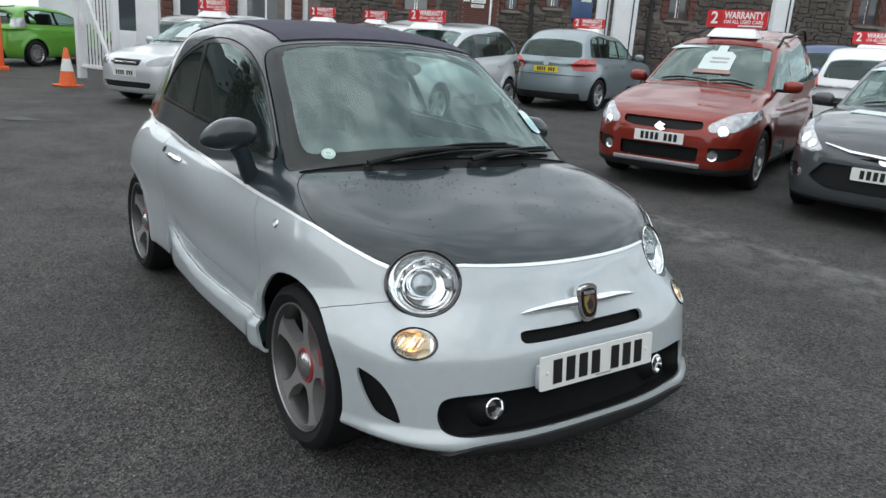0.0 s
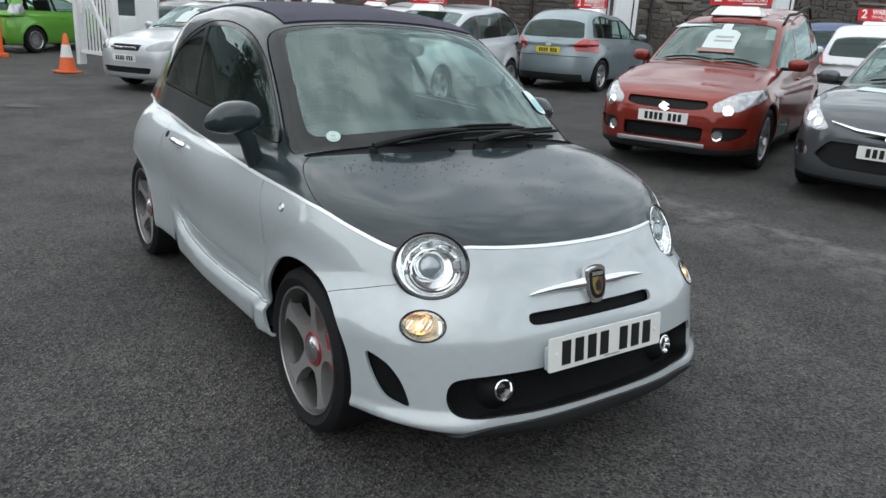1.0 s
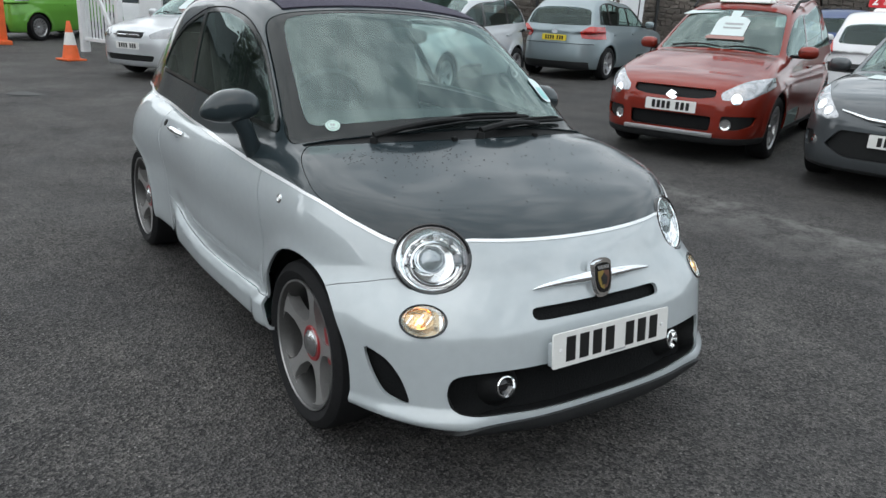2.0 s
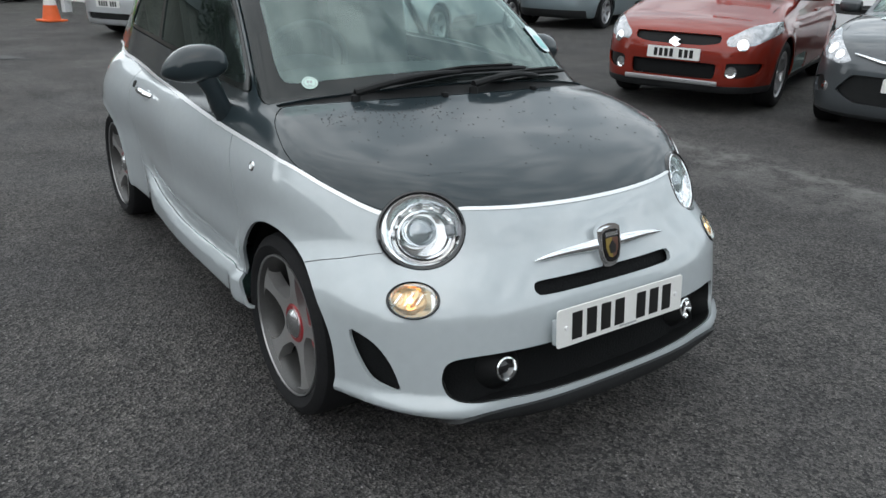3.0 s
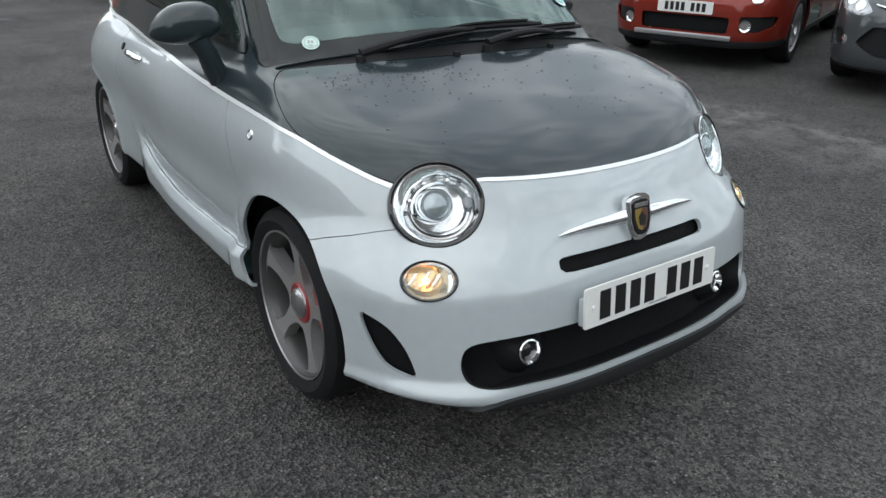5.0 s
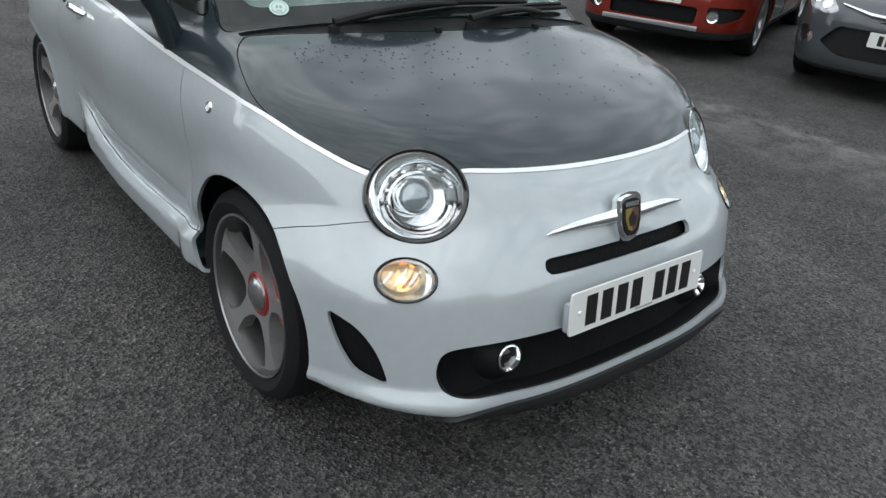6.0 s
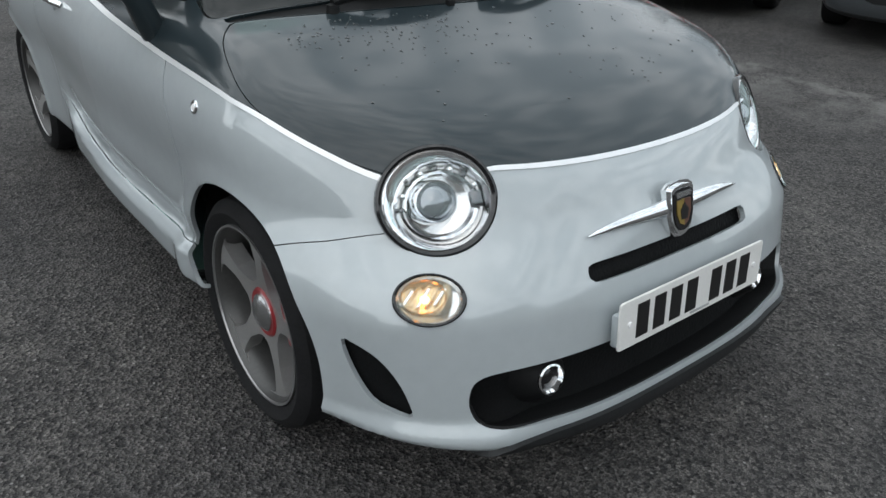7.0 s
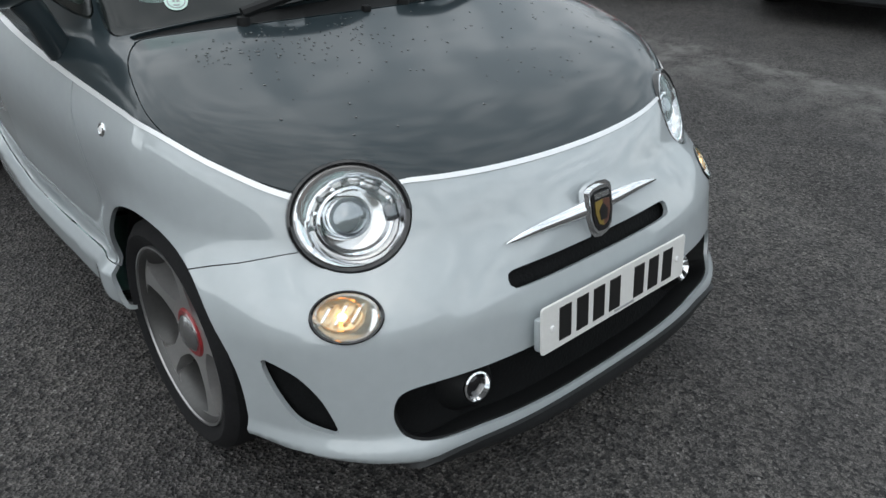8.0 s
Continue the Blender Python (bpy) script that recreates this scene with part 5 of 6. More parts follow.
# rust-red crossover
RUST = paint("rust_red_paint", (0.21, 0.022, 0.012), metal=0.45, rough=0.33)
SX = parked(5.37, 2.93, -72)
sx, FS = make_car("crossover", "rust-red crossover hatchback with roof rails and a price card", RUST, SX, 0.87, 2.5, 0.745, 0.842, 1.59, 0.326, (0.30, 1.04), (1.02, 1.50), (1.7, 1.585), (2.85, 1.48), (3.12, 1.02),
                  nose=0.73, belt=1.0, posts=((1.48, 0.035), (2.42, 0.03)), rail=True, clad=0.28,
                  front={"headlamp": ([(0.825, 0.86), (0.64, 0.83), (0.46, 0.715), (0.48, 0.645), (0.70, 0.655), (0.825, 0.74)], M_LAMP, 0.004),
                         "mid_grille": ([(0.42, 0.745), (-0.42, 0.745), (-0.42, 0.67), (-0.28, 0.64), (0.28, 0.64), (0.42, 0.67)], M_BLACK, -0.03),
                         "mid_lower_grille": ([(0.42, 0.485), (-0.42, 0.485), (-0.41, 0.34), (0.41, 0.34)], M_GRILLE, -0.04),
                         "fog_recess": ([(0.79, 0.50), (0.50, 0.50), (0.50, 0.36), (0.66, 0.36), (0.77, 0.41)], M_BLACK, -0.03)})
plate_on(sx, FS, -0.9, 0.555, M_PLATE_W)
stick(sx, FS, 0, -0.9, 0.70, slab([(-0.06, 0.0), (-0.02, 0.05), (0.05, 0.02), (0.02, 0.0), (0.06, -0.02), (0.02, -0.05), (-0.05, -0.02)], 0.012), M_CHROME, "badge", 0.02)
for s in (-1, 1):
    stick(sx, FS, s * 0.63, -0.9, 0.435, lathe([(0.02, 0.055), (-0.01, 0.052), (-0.006, 0.04), (0.0, 0.036), (0.002, 0.0)], 24, "y"), M_CHROME, "fog_lamp", -0.01)
    stick(sx, FS, s * 0.70, -0.85, 0.745, disc(0.055), M_CHROME, "lamp_reflector", 0.004)
part("skid_strip", put(box((0, 0, 0), (0.92, 0.03, 0.045), None, 0.012), pose(0, -0.882, 0.305)), M_ALLOY, sx)
card = [(0.78 * a, 0.78 * b) for a, b in [(-0.23, -0.26), (0.23, -0.26), (0.23, 0.12), (0.14, 0.22), (0.06, 0.22), (0.06, 0.37), (-0.08, 0.37), (-0.08, 0.22), (-0.16, 0.22), (-0.23, 0.12)]]
crd = stick(sx, FS, 0.04, 0.72, 1.28, slab(card, 0.002), M_CARD, "price_card", 0.004, 0.0, "white bottle-shaped price card")
stick(sx, FS, 0.04, 0.52, 1.15, slab(rounded(0.42, 0.06, 0.01), 0.001), mat("brown_print", (0.35, 0.2, 0.18), rough=0.6), "card_band", 0.008)
stick(sx, FS, 0.06, 0.74, 1.29, slab(rounded(0.2, 0.035, 0.004), 0.001), M_GREYINK, "card_bar", 0.008)
stick(sx, FS, 0.06, 0.69, 1.235, slab(rounded(0.2, 0.03, 0.004), 0.001), M_GREYINK, "card_bar", 0.008)
stick(sx, FS, -0.38, 0.93, 1.43, slab([(-0.24, -0.05), (0.26, 0.045), (-0.18, 0.045)], 0.001), M_CARD, "banner", 0.005)
roof_sign(SX, (0.0, 1.35, 1.565), 0)

# dark grey hatchback
GREY = paint("graphite_paint", (0.075, 0.083, 0.090), metal=0.5, rough=0.33)
IH = parked(5.70, 0.76, -76)
ih, FI = make_car("family_hatchback", "graphite grey family hatchback with white windscreen stickers", GREY, IH, 0.88, 2.65, 0.70, 0.885, 1.48, 0.31, (0.32, 0.98), (1.15, 1.40), (1.75, 1.475), (2.95, 1.36), (3.25, 0.98),
                  nose=0.72, belt=0.93, posts=((1.5, 0.035), (2.5, 0.03)), clad=0.24,
                  front={"headlamp": ([(0.86, 0.83), (0.78, 0.88), (0.66, 0.80), (0.52, 0.66), (0.62, 0.62), (0.80, 0.66)], M_LAMP, 0.004),
                         "mid_grille": ([(0.50, 0.70), (0.0, 0.655), (-0.50, 0.70), (-0.30, 0.615), (0.0, 0.60), (0.30, 0.615)], M_BLACK, -0.02),
                         "mid_lower_grille": ([(0.50, 0.56), (-0.50, 0.56), (-0.62, 0.42), (-0.45, 0.33), (0.45, 0.33), (0.62, 0.42)], M_BLACK, -0.03),
                         "fog_recess": ([(0.83, 0.50), (0.74, 0.52), (0.70, 0.44), (0.78, 0.36), (0.83, 0.40)], M_BLACK, -0.02)})
plate_on(ih, FI, -0.9, 0.50, M_PLATE_W)
stick(ih, FI, 0, -0.9, 0.655, slab(rounded(0.15, 0.08, 0.039), 0.01), M_CHROME, "badge", 0.012)
part("grille_bar", tube([(-0.52, -0.80, 0.72), (-0.30, -0.862, 0.675), (0.0, -0.885, 0.655), (0.30, -0.862, 0.675), (0.52, -0.80, 0.72)], [0.008, 0.016, 0.018, 0.016, 0.008], 8), M_CHROME, ih)
for s in (-1, 1):
    stick(ih, FI, s * 0.77, -0.8, 0.435, disc(0.04), M_CHROME, "fog_lamp", 0.0)
    stick(ih, FI, s * 0.745, -0.7, 0.765, disc(0.05), M_CHROME, "lamp_reflector", 0.005)
    stick(ih, FI, s * 0.64, -0.75, 0.70, disc(0.042), M_CHROME, "lamp_reflector", 0.005)
stick(ih, FI, -0.30, 0.0, 0.93, slab(rounded(0.45, 0.16, 0.01), 0.002), M_CARD, "bonnet_card", 0.004)
stick(ih, FI, -0.40, 1.02, 1.33, slab([(-0.22, -0.06), (0.25, 0.05), (-0.16, 0.05)], 0.001), M_CARD, "banner", 0.005)

# blue-grey hatchback, seen from behind
TEAL = paint("blue_grey_paint", (0.23, 0.28, 0.30), metal=0.5, rough=0.33)
AU = parked(11.85, 9.9, 109.8)
au, FA = make_car("blue_grey_hatchback", "blue-grey metallic hatchback parked with its tail outwards", TEAL, AU, 0.85, 2.6, 0.765, 0.88, 1.515, 0.315, (0.30, 0.99), (1.05, 1.43), (1.75, 1.51), (2.95, 1.43), (3.28, 1.02),
                  nose=0.74, belt=0.97, posts=((1.45, 0.035), (2.4, 0.04)), dlo_end=2.85,
                  rear={"tail_lamp": ([(0.87, 1.01), (0.68, 1.03), (0.50, 0.91), (0.55, 0.80), (0.87, 0.78)], M_REDLENS, 0.016),
                        "mid_lower_bumper": ([(0.7, 0.36), (-0.7, 0.36), (-0.7, 0.2), (0.7, 0.2)], M_LIP, 0.0)})
plate_on(au, FA, 3.4, 0.80, M_PLATE_Y)
stick(au, FA, 0, 3.4, 0.965, slab(rounded(0.12, 0.08, 0.039), 0.008), M_CHROME, "badge", 0.006)
part("rear_wiper", tube([(0.05, 3.33, 1.04), (-0.12, 3.335, 1.08), (-0.30, 3.32, 1.10)], 0.011, 6), M_BLACK, au)
part("bumper_line", tube([(-0.8, 3.20, 0.70), (-0.55, 3.355, 0.70), (0.0, 3.40, 0.70), (0.55, 3.355, 0.70), (0.8, 3.20, 0.70)], 0.006, 6), M_BLACK, au)
part("aerial", tube([(0, 2.6, 1.49), (0, 2.75, 1.66)], [0.008, 0.003], 6), M_BLACK, au)
roof_sign(AU, (0.0, 1.45, 1.49), 180)

# silver people carrier
SILV = paint("silver_paint", (0.52, 0.54, 0.56), metal=0.5, rough=0.32)
AL = parked(4.78, 8.2, -66)
al, FL = make_car("silver_carrier", "silver high-roofed hatchback with a warranty board on its roof", SILV, AL, 0.90, 2.58, 0.80, 0.885, 1.55, 0.32, (0.20, 1.02), (1.15, 1.47), (1.85, 1.545), (3.0, 1.42), (3.3, 1.02),
                  nose=0.80, belt=0.98, posts=((1.45, 0.035), (2.35, 0.03)), dlo_end=3.0)
stick(al, FL, 0.88, 2.95, 0.90, slab([(-0.09, 0.03), (-0.02, 0.05), (0.07, 0.0), (-0.02, -0.03), (-0.09, -0.02)], 0.004), M_BLACK, "side_flash", 0.006)
roof_sign(AL, (0.0, 0.98, 1.455), 0)

# small silver hatchback facing out
KA = parked(1.98, 11.40, -62)
ka, FK = make_car("small_silver_hatchback", "small silver hatchback facing the yard beside the gate", SILV, KA, 0.80, 2.48, 0.60, 0.835, 1.495, 0.285, (0.25, 0.98), (1.0, 1.40), (1.7, 1.49), (2.7, 1.36), (2.95, 0.98),
                  nose=0.72, belt=0.94, posts=((1.4, 0.035), (2.25, 0.03)),
                  front={"headlamp": ([(0.81, 0.84), (0.62, 0.84), (0.42, 0.72), (0.46, 0.66), (0.72, 0.67), (0.82, 0.74)], M_SMOKE, 0.004),
                         "mid_grille": ([(0.32, 0.76), (-0.32, 0.76), (-0.30, 0.66), (0.30, 0.66)], M_BLACK, -0.02),
                         "mid_lower_grille": ([(0.55, 0.40), (-0.55, 0.40), (-0.50, 0.30), (0.50, 0.30)], M_BLACK, -0.03)})
plate_on(ka, FK, -0.82, 0.54, M_PLATE_W)
part("grille_bar", box((0, -0.80, 0.71), (0.56, 0.02, 0.03), None, 0.006), M_CHROME, ka)
stick(ka, FK, 0.10, 0.62, 1.2, slab(card, 0.002), M_CARD, "price_card", 0.004)
roof_sign(KA, (0.0, 1.35, 1.47), 0)

# green hot hatch behind the gate
GREEN = paint("bright_green_paint", (0.13, 0.36, 0.05), metal=0.2, rough=0.3)
FO = parked(2.66, 22.1, 129)
fo, FF = make_car("green_hatchback", "bright green hot hatchback with large silver wheels", GREEN, FO, 0.90, 2.64, 0.80, 0.92, 1.49, 0.325, (0.35, 0.98), (1.2, 1.40), (1.8, 1.485), (3.0, 1.38), (3.35, 1.0),
                  nose=0.72, belt=0.97, posts=((1.75, 0.04),), spokes=15, dlo_end=2.75,
                  rear={"tail_lamp": ([(0.90, 1.16), (0.72, 1.2), (0.70, 1.0), (0.9, 0.95)], M_LAMP, 0.006),
                        "mid_lower_bumper": ([(0.6, 0.42), (-0.6, 0.42), (-0.6, 0.2), (0.6, 0.2)], M_BLACK, 0.0)})
part("spoiler", put(box((0, 0, 0), (1.35, 0.32, 0.04), None, 0.015), pose(0, 3.10, 1.47, -6, 0, 0)), GREEN, fo)

# white hatch with its tail outwards, and the cars further back
WH = parked(13.47, 4.78, 115)
wh, FW = make_car("white_hatchback", "white hatchback parked with its tail outwards", paint("white_paint", (0.72, 0.73, 0.75), rough=0.3), WH, 0.85, 2.55, 0.70, 0.87, 1.47, 0.31, (0.30, 0.97), (1.05, 1.40), (1.75, 1.465), (2.85, 1.38), (3.18, 1.0),
                  nose=0.72, belt=0.94, posts=((1.45, 0.035), (2.4, 0.03)),
                  rear={"tail_lamp": ([(0.86, 1.18), (0.76, 1.20), (0.70, 0.86), (0.86, 0.84)], M_REDLENS, 0.008),
                        "mid_bumper_band": ([(0.8, 0.72), (-0.8, 0.72), (-0.8, 0.58), (0.8, 0.58)], M_LIP, 0.004)})
part("rear_wiper", tube([(0.0, 3.24, 1.02), (-0.3, 3.23, 1.05)], 0.011, 6), M_BLACK, wh)
roof_sign(WH, (0.0, 1.6, 1.45), 180)
BL = parked(18.0, 7.8, 115)
make_car("blue_hatchback", "dark blue hatchback at the back of the yard", paint("dark_blue_paint", (0.03, 0.06, 0.16), metal=0.4), BL, 0.85, 2.5, 0.7, 0.85, 1.47, 0.31, (0.30, 0.97), (1.05, 1.40), (1.75, 1.465), (2.85, 1.38), (3.15, 1.0), nose=0.72, belt=0.95, posts=((1.5, 0.04),), h=0.04)
BK = parked(6.5, 18.4, 115)
bk, FB = make_car("black_hatchback", "black hatchback parked with its tail towards the gate", paint("black_paint", (0.015, 0.016, 0.018), rough=0.3), BK, 0.85, 2.6, 0.8, 0.87, 1.45, 0.31, (0.30, 0.97), (1.1, 1.38), (1.75, 1.445), (2.95, 1.34), (3.35, 0.99), nose=0.72, belt=0.94, posts=((1.5, 0.04),), h=0.04,
                 rear={"tail_lamp": ([(0.86, 0.95), (0.62, 0.95), (0.62, 0.85), (0.86, 0.85)], M_REDLENS, 0.008)})
MR = parked(4.6, 12.5, -70)
make_car("maroon_hatchback", "dark maroon hatchback parked between two silver cars", paint("maroon_paint", (0.05, 0.012, 0.015), rough=0.3), MR, 0.85, 2.5, 0.7, 0.86, 1.48, 0.31, (0.30, 0.97), (1.05, 1.40), (1.75, 1.475), (2.85, 1.38), (3.15, 1.0), nose=0.72, belt=0.95, posts=((1.5, 0.04),), h=0.04)
roof_sign(MR, (0.0, 1.4, 1.46), 0)
EW = parked(7.0, 13.6, -70)
make_car("white_estate", "white estate car behind the silver carrier", paint("cream_white_paint", (0.68, 0.69, 0.70), rough=0.3), EW, 0.85, 2.6, 0.9, 0.87, 1.50, 0.31, (0.30, 0.97), (1.05, 1.42), (1.75, 1.495), (3.2, 1.42), (3.5, 1.0), nose=0.72, belt=0.95, posts=((1.5, 0.04),), h=0.05)
roof_sign(EW, (-0.30, 1.2, 1.47), 0)


# ---- yard: gate, cone, walls ----
M_WHITEPAINT = mat("white_gloss_paint", (0.78, 0.79, 0.80), rough=0.35, var=0.06, scale=4)
M_STONE = mat("dark_rubble_stone", (0.125, 0.108, 0.094), rough=0.9, var=0.35, scale=2.5, bump=0.5, bscale=20, objrand=0.45)
M_MORTAR = mat("grey_mortar", (0.17, 0.155, 0.14), rough=0.95, var=0.3, scale=3, bump=0.4, bscale=30)
M_BRICK = mat("dark_brick", (0.12, 0.05, 0.04), rough=0.9, var=0.3, scale=4)
M_ORANGE = mat("orange_plastic", (0.75, 0.13, 0.03), rough=0.5, var=0.12, scale=9)
M_BAND = mat("white_reflective_band", (0.7, 0.7, 0.68), rough=0.4, var=0.12, scale=14)


def make_cone(x, y):
    t = thing("traffic_cone", "orange traffic cone with one white band, on the asphalt", "traffic cone", spot(x, y, 20))
    part("foot", box((0, 0, 0.02), (0.42, 0.42, 0.04), None, 0.015), M_ORANGE, t)
    part("cone", lathe([(0.04, 0.165), (0.30, 0.118), (0.30, 0.0)], 32, "z"), M_ORANGE, t)
    part("white_band", lathe([(0.30, 0.119), (0.54, 0.074), (0.54, 0.0)], 32, "z"), M_BAND, t)
    part("tip", lathe([(0.54, 0.073), (0.74, 0.036), (0.755, 0.028), (0.755, 0.0)], 32, "z"), M_ORANGE, t)


def make_gate(a, b, height=2.3):
    d = Vector((b[0] - a[0], b[1] - a[1], 0))
    L = d.length
    rz = math.degrees(math.atan2(d.y, d.x))
    m = pose(a[0], a[1], ground_z(*a), 0, 0, rz)
    g = thing("white_gate", "white painted steel gate of upright bars with a diagonal brace", "gate", m)
    part("post", box((0, 0, height / 2 + 0.05), (0.16, 0.16, height + 0.3), None, 0.01), M_WHITEPAINT, g)
    part("post", box((L, 0, height / 2), (0.12, 0.12, height), None, 0.01), M_WHITEPAINT, g)
    for z in (0.28, height - 0.05):
        part("rail", box((L / 2, 0, z), (L, 0.06, 0.08), None, 0.006), M_WHITEPAINT, g)
    n = int(L / 0.14)
    for k in range(1, n):
        part("bar", box((L * k / n, 0, height / 2 + 0.1), (0.035, 0.035, height - 0.35), None, 0.005), M_WHITEPAINT, g)
    an = math.atan2(height - 0.4, L - 0.2)
    part("brace", put(box((0, 0, 0), (math.hypot(L - 0.2, height - 0.4), 0.05, 0.09), None, 0.006), pose(L / 2, -0.04, height / 2 + 0.1) @ Matrix.Rotation(an, 4, "Y")), M_WHITEPAINT, g)
    part("latch", box((0.3, -0.06, 1.25), (0.16, 0.06, 0.3), None, 0.01), M_WHITEPAINT, g)
    return g


make_cone(0.95, 14.39)
make_gate((1.58, 16.35), (1.98, 14.75))
pn = thing("gate_pillar", "tall white clad pillar beside the gate", "pillar", spot(2.86, 15.6, -20))
part("shaft", box((0, 0, 1.6), (0.46, 0.4, 3.2), None, 0.015), M_WHITEPAINT, pn)
part("base", box((0, 0, 0.1), (0.50, 0.44, 0.3), None, 0.01), M_BLACK, pn)
dc = thing("manhole_cover", "dark iron manhole cover set in the asphalt", "manhole cover", spot(-0.4, 9.7, 12))
part("cover", lathe([(0.004, 0.0), (0.006, 0.26), (-0.01, 0.28)], 32, "z"), M_LIP, dc)
ob = thing("orange_barrier", "orange plastic barrier post at the gate", "barrier", spot(0.12, 18.6, 0))
part("panel", box((0, 0, 0.75), (0.34, 0.12, 1.5), None, 0.03), M_ORANGE, ob)
part("foot", box((0, 0, 0.05), (0.5, 0.4, 0.1), None, 0.02), M_ORANGE, ob)


# ---- the stone building and the white frontage behind the yard ----
B_O = Vector((13.2, 19.0, 0.0))
B_RZ = -37.0
B_M = pose(B_O.x, B_O.y, 0.45, 0, 0, B_RZ)


def wall_with_holes(name, label, m, x0, x1, z0, z1, holes, material, thick=0.5, kind="structure"):
    """A wall along x with rectangular openings right through it."""
    xs = sorted({x0, x1, *[h[0] for h in holes], *[h[1] for h in holes]})
    zs = sorted({z0, z1, *[h[2] for h in holes], *[h[3] for h in holes]})
    bm = bmesh.new()
    for i in range(len(xs) - 1):
        for j in range(len(zs) - 1):
            cx, cz = (xs[i] + xs[i + 1]) / 2, (zs[j] + zs[j + 1]) / 2
            if any(h[0] < cx < h[1] and h[2] < cz < h[3] for h in holes):
                continue
            add_box(bm, (cx, thick / 2, cz), (xs[i + 1] - xs[i], thick, zs[j + 1] - zs[j]))
    bmesh.ops.remove_doubles(bm, verts=bm.verts, dist=1e-4)
    ob = part(name, bm, material, None, smooth=False)
    ob.matrix_world = m
    tagged(ob, label, "wall", kind=kind)
    return ob


wins = [(-1.2, -0.3, 2.2, 3.6), (2.24, 2.72, 2.45, 3.5), (3.61, 4.15, 2.62, 3.6), (7.75, 8.45, 2.5, 4.0), (14.1, 14.85, 2.75, 4.0)]
bw = wall_with_holes("wall_north", "dark rubble stone wall of an old building", B_M, -8.0, 20.0, -0.6, 7.0, wins, M_MORTAR)
rs = random.Random(4)
protos = []
for k in range(10):
    bm = bmesh.new()
    add_box(bm, (0, 0, 0), (1, 1, 1))
    for v in bm.verts:
        v.co += Vector((rs.uniform(-0.09, 0.09), rs.uniform(-0.05, 0.05), rs.uniform(-0.12, 0.12)))
    bmesh.ops.bevel(bm, geom=bm.edges[:], offset=0.06, segments=1, affect="EDGES")
    me = bpy.data.meshes.new("stone")
    bm.to_mesh(me)
    bm.free()
    me.materials.append(M_STONE)
    protos.append(me)
rest_v, rest_f, rest_n = [], [], 0
count, z = 0, -0.2
while z < 5.6:
    hh = rs.uniform(0.10, 0.19)
    x = -4.0
    while x < 18.5:
        ww = rs.uniform(0.13, 0.40)
        cx, cz = x + ww / 2, z + hh / 2
        if not any(h[0] - 0.3 < cx < h[1] + 0.3 and h[2] - 0.15 < cz < h[3] + 0.25 for h in wins):
            mm = pose(cx, 0.0, cz + rs.uniform(-0.03, 0.03), 0, rs.uniform(-7, 7), 0) @ Matrix.Diagonal((ww - 0.02, 0.10 + rs.uniform(0, 0.06), (hh - 0.02) * rs.uniform(0.8, 1.05), 1))
            if 1.7 < cz < 2.6 and 4.0 < cx < 11.0 and count < 300:
                so = new("stone", rs.choice(protos))
                so.parent = bw
                so.matrix_basis = mm
                count += 1
            else:
                me = rs.choice(protos)
                rest_v += [mm @ v.co for v in me.vertices]
                rest_f += [[rest_n + i for i in f.vertices] for f in me.polygons]
                rest_n += len(me.vertices)
        x += ww
    z += hh
rest = bpy.data.meshes.new("stonework")
rest.from_pydata(rest_v, [], rest_f)
rest.materials.append(M_STONE)
rst = new("stonework", rest)
rst.parent = bw
tagged(rst, kind="stuff")
M_FRAME = mat("dark_window_timber", (0.09, 0.05, 0.04), rough=0.6, var=0.2, scale=6)
M_PANE = mat("grey_window_pane", (0.05, 0.06, 0.07), rough=0.08, coat=1.0)
for i, (a, b, c, d) in enumerate(wins):
    w = thing("window_%d" % (i + 1), "dark timber window in the stone wall", "window", B_M @ pose((a + b) / 2, 0.12, (c + d) / 2), kind="structure")
    W, Hh = b - a, d - c
    for sx in (-1, 1):
        part("jamb", box((sx * (W / 2 - 0.035), 0, 0), (0.07, 0.08, Hh)), M_FRAME, w)
        part("rail", box((0, 0, sx * (Hh / 2 - 0.035)), (W - 0.14, 0.08, 0.07)), M_FRAME, w)
        part("pane", box((sx * W / 4, 0.02, 0), (W / 2 - 0.09, 0.01, Hh - 0.14)), M_PANE, w)
    part("mullion", box((0, 0, 0), (0.05, 0.07, Hh - 0.14)), M_FRAME, w)
    part("sill", box((0, -0.14, -Hh / 2 - 0.05), (W + 0.2, 0.22, 0.09), None, 0.01), M_MORTAR, w)
    for k in range(int(Hh / 0.2)):
        for sx in (-1, 1):
            part("brick", box((sx * (W / 2 + 0.11), -0.13, -Hh / 2 + 0.1 + k * 0.2), (0.20 + 0.06 * (k % 2), 0.12, 0.18), None, 0.008), M_BRICK, w)
for x in (1.78, 3.17, 7.17):
    dp = thing("drainpipe", "grey painted drainpipe down the stone wall", "pipe", B_M @ pose(x, -0.16, 0))
    part("pipe", tube([(0, 0, -0.3), (0, 0, 6.5)], 0.055, 12), M_SATIN if x < 2 else M_LIP, dp)
    for zz in (1.2, 3.2, 5.2):
        part("bracket", box((0, 0.04, zz), (0.18, 0.05, 0.05), None, 0.008), M_BLACK, dp)
bd = thing("notice_board", "blue painted notice board fixed to the stone wall", "sign", B_M @ pose(4.84, -0.16, 2.62))
part("panel", box((0, 0, 0), (0.70, 0.05, 0.62), None, 0.01), mat("blue_gloss_paint", (0.05, 0.09, 0.20), rough=0.35, var=0.1, scale=5), bd)
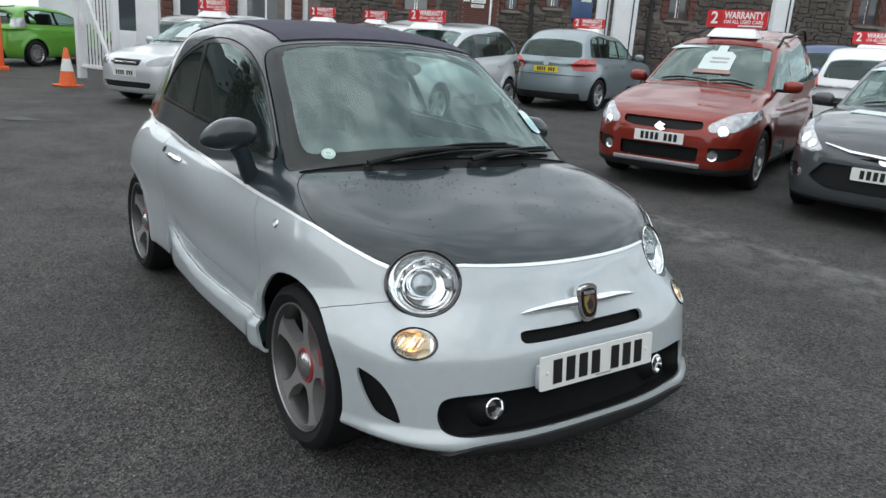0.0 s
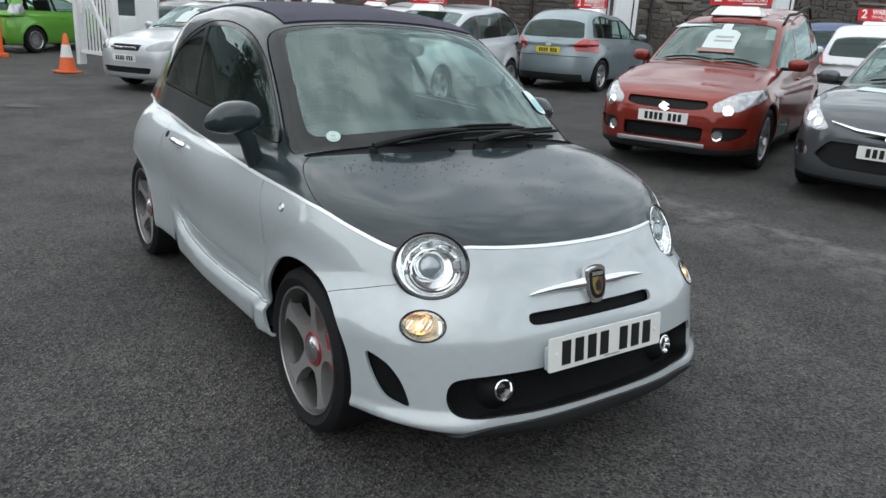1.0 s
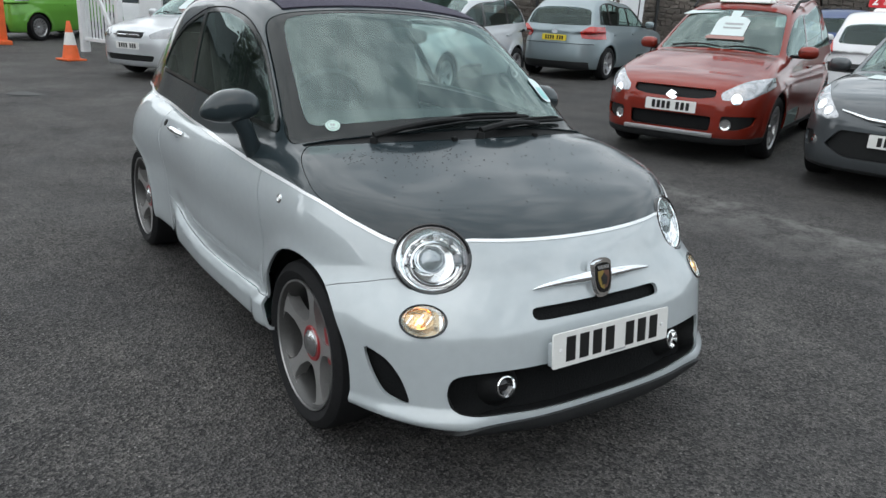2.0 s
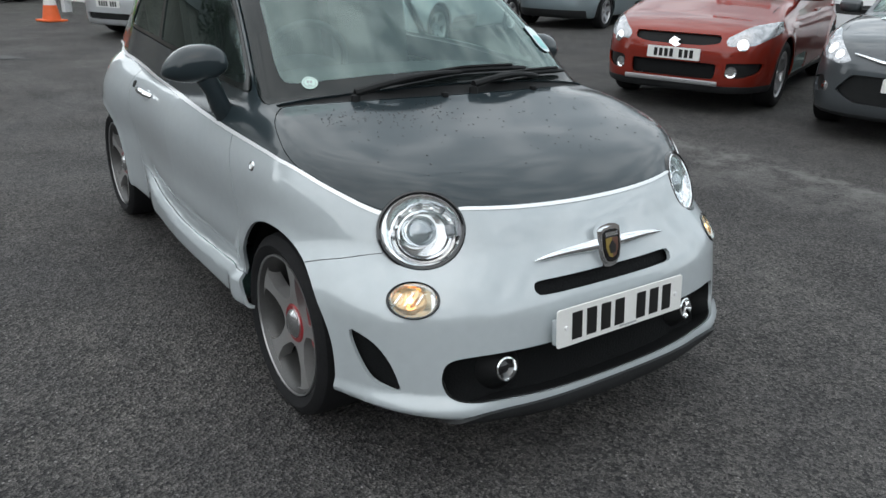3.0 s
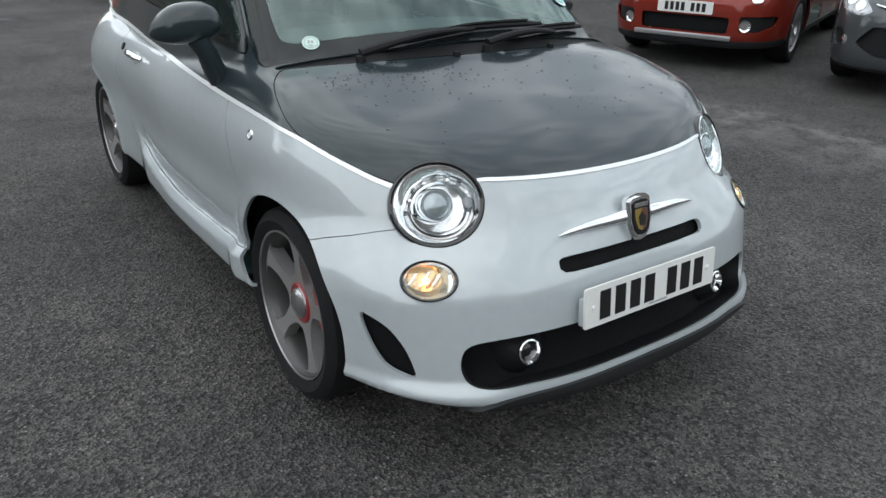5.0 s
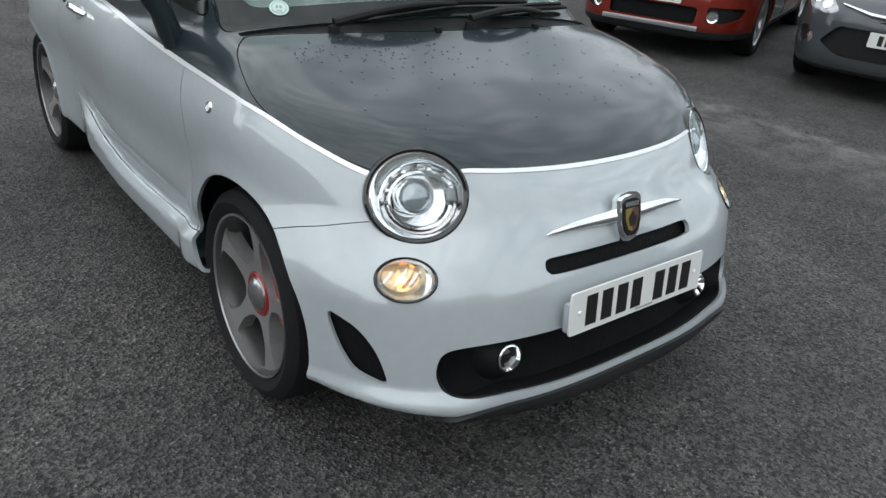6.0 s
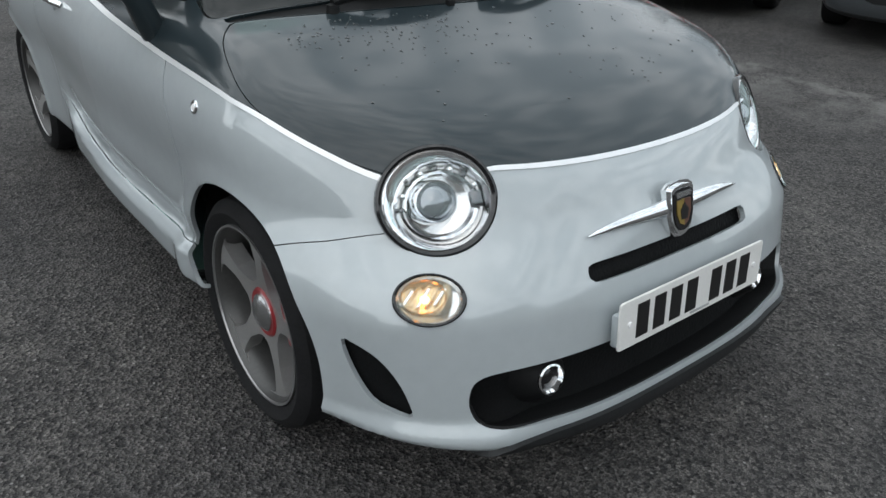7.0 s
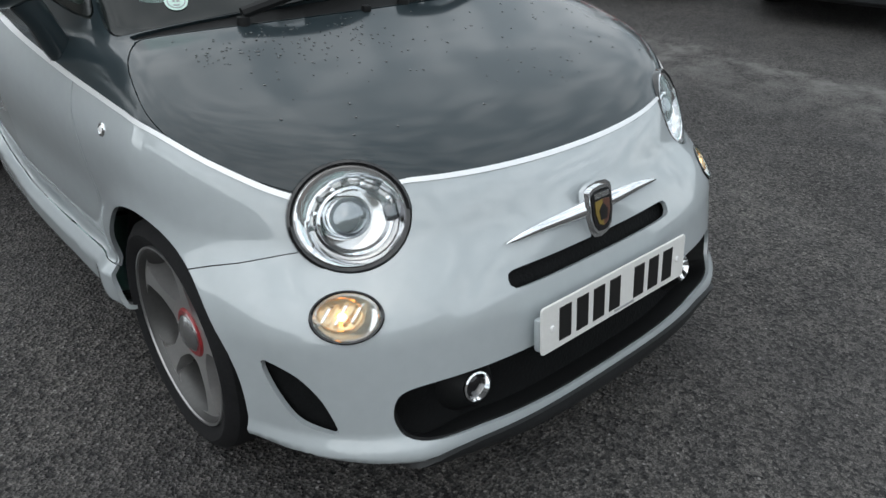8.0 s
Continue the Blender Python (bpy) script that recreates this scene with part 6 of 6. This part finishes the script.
part("white_card", box((0.12, -0.03, 0.36), (0.34, 0.02, 0.22), None, 0.004), M_WHITEPAINT, bd)
br = thing("brick_wall", "dark red-brown brick infill of the old building", "wall", B_M @ pose(1.38, -0.12, 0))
part("backing", box((0, 0, 1.7), (1.36, 0.10, 4.2)), M_MORTAR, br)
for k in range(24):
    for j in range(6):
        bw_ = 0.215 if (j or k % 2 == 0) else 0.105
        part("brick", box((-0.56 + 0.225 * j - (0.05 if k % 2 else 0), -0.055, 1.30 + 0.076 * k), (bw_, 0.03, 0.064)), M_BRICK, br, smooth=False)
for bx, bz, bwid, bhei in ((-0.30, 2.70, 0.22, 0.14), (0.10, 2.66, 0.48, 0.13), (0.08, 2.50, 0.44, 0.10)):
    sg = thing("wall_sign", "small white printed sign on the brick wall", "sign", B_M @ pose(1.26 + bx, -0.20, bz))
    part("plate", box((0, 0, 0), (bwid, 0.02, bhei), None, 0.004), M_WHITEPAINT, sg)
    part("print_bar", box((0, -0.012, 0.015), (bwid * 0.7, 0.004, 0.02)), M_GREYINK, sg)
    part("print_bar", box((0, -0.012, -0.02), (bwid * 0.6, 0.004, 0.015)), M_GREYINK, sg)

# white canopy columns and frontage
M_PANEL = mat("white_cladding", (0.76, 0.78, 0.80), rough=0.45, var=0.06, scale=2)
for (x, y, w, hgt, lab) in ((14.91, 13.13, 0.36, 5.5, "white clad column of the canopy"), (14.98, 12.35, 0.62, 5.5, "broad grey-white clad column of the canopy"), (15.4, 7.92, 0.42, 5.5, "white clad column of the canopy")):
    c = thing("column", lab, "column", spot(x, y, B_RZ), "canopy columns")
    part("shaft", box((0, 0, hgt / 2), (w, w * 0.6, hgt), None, 0.02), M_PANEL, c)
    part("base", box((0, 0, 0.12), (w + 0.1, w * 0.6 + 0.1, 0.24), None, 0.02), M_MORTAR, c)
    part("corner_strip", box((w * 0.28, -w * 0.31, hgt / 2), (0.03, 0.02, hgt - 0.1)), M_BLACK, c)
F_M = pose(8.2, 22.5, 0.4, 0, 0, -30)
fw = [(-4.6, -3.2, 0.9, 3.0), (-2.6, -1.2, 0.9, 3.0), (-0.4, 1.0, 0.9, 3.0), (1.7, 3.1, 0.9, 3.0)]
wall_with_holes("wall_west", "white rendered shop front with large windows", F_M, -7.0, 4.2, -0.4, 4.6, fw, M_PANEL, 0.3)
for i, (a, b, c, d) in enumerate(fw):
    w = thing("window_%d" % (i + 6), "white framed shop window with grey glass", "window", F_M @ pose((a + b) / 2, 0.12, (c + d) / 2), kind="structure")
    for sx in (-1, 1):
        part("jamb", box((sx * 0.665, 0, 0), (0.07, 0.08, d - c)), M_WHITEPAINT, w)
        part("rail", box((0, 0, sx * 1.015), (1.26, 0.08, 0.07)), M_WHITEPAINT, w)
    part("mullion", box((0, 0, 0), (0.06, 0.07, 1.96)), M_WHITEPAINT, w)
    part("pane", box((0, 0.02, 0), (1.26, 0.01, 1.96)), M_PANE, w)
for x in (-5.0, -2.9, -0.8, 1.35):
    p = thing("brick_pier", "dark red brick pier of the shop front", "pier", F_M @ pose(x, -0.12, 0))
    for k in range(14):
        part("brick", box((0, 0, 0.12 + 0.22 * k), (0.36, 0.22, 0.205), None, 0.01), M_BRICK, p)


# ---- round the yard, out of view but for reflections; the rear terrace is added ----
M_TERRACE = mat("brown_brick_terrace", (0.20, 0.18, 0.165), rough=0.9, var=0.3, scale=1.5)
M_SLATE = mat("grey_slate_roof", (0.06, 0.06, 0.065), rough=0.7, var=0.25, scale=2)
M_LEAF = mat("dark_green_leaves", (0.035, 0.055, 0.02), rough=0.6, var=0.35, scale=3)
M_BARK = mat("grey_brown_bark", (0.07, 0.055, 0.045), rough=0.9, var=0.3, scale=6, bump=0.5, bscale=25)


def terrace(name, label, x, y, rz, w, d, h, rise):
    t = thing(name, label, "building", pose(x, y, -0.1, 0, 0, rz))
    part("wall", box((0, 0, h / 2), (w, d, h)), M_TERRACE, t, smooth=False)
    bm = bmesh.new()
    a = [bm.verts.new(c) for c in ((-w / 2 - 0.3, -d / 2 - 0.3, h), (w / 2 + 0.3, -d / 2 - 0.3, h), (w / 2 + 0.3, d / 2 + 0.3, h), (-w / 2 - 0.3, d / 2 + 0.3, h), (-w / 2 - 0.3, 0, h + rise), (w / 2 + 0.3, 0, h + rise))]
    for q in ((0, 1, 5, 4), (2, 3, 4, 5), (1, 2, 5), (3, 0, 4), (3, 2, 1, 0)):
        bm.faces.new([a[i] for i in q])
    part("roof", bm, M_SLATE, t, smooth=False)


terrace("terrace", "brown brick terrace with a slate roof across the road", -9.0, 27.0, 12, 16, 7, 4.6, 2.4)
terrace("terrace", "brown brick terrace with a slate roof beside the yard", -25.0, 4.0, 90, 30, 8, 3.4, 1.8)
# no building known here: added to hold the sky off the hatchback's nose
terrace("terrace", "brown brick terrace with a slate roof behind the yard", 2.0, -21.0, 0, 40, 8, 4.0, 2.0)


def make_tree(x, y, h, seed):
    rg = random.Random(seed)
    t = thing("tree", "leafy dark green tree beside the yard", "tree", spot(x, y, 0))
    trunk = tube([(0, 0, -0.1), (0.05, 0.02, h * 0.25), (-0.05, 0.06, h * 0.5), (0.0, 0.0, h * 0.8)], [0.2, 0.16, 0.11, 0.04], 10)
    part("trunk", trunk, M_BARK, t)
    tips = []
    for k in range(9):
        a, z0 = rg.uniform(0, 6.28), h * rg.uniform(0.3, 0.65)
        r = h * rg.uniform(0.18, 0.30)
        tip = (r * math.cos(a), r * math.sin(a), z0 + h * rg.uniform(0.12, 0.3))
        part("limb", tube([(0, 0, z0), (tip[0] * 0.5, tip[1] * 0.5, z0 + (tip[2] - z0) * 0.65), tip], [0.07, 0.045, 0.015], 7), M_BARK, t)
        tips.append(Vector(tip))
    tips.append(Vector((0, 0, h * 0.85)))
    vs, fs = [], []
    for k in range(5200):
        c = rg.choice(tips) + Vector((rg.gauss(0, 1), rg.gauss(0, 1), rg.gauss(0, 0.8))) * h * 0.075
        n = Vector((rg.gauss(0, 1), rg.gauss(0, 1), rg.gauss(0, 1))).normalized()
        u = n.orthogonal().normalized() * rg.uniform(0.05, 0.10)
        v = n.cross(u) * 0.55
        i = len(vs)
        vs += [c - u, c + v, c + u, c - v]
        fs.append((i, i + 1, i + 2, i + 3))
    me = bpy.data.meshes.new("crown")
    me.from_pydata(vs, [], fs)
    me.materials.append(M_LEAF)
    ob = new("crown", me)
    ob.parent = t


make_tree(-5.6, 13.5, 6.5, 3)
make_tree(-10.5, 9.0, 7.5, 5)
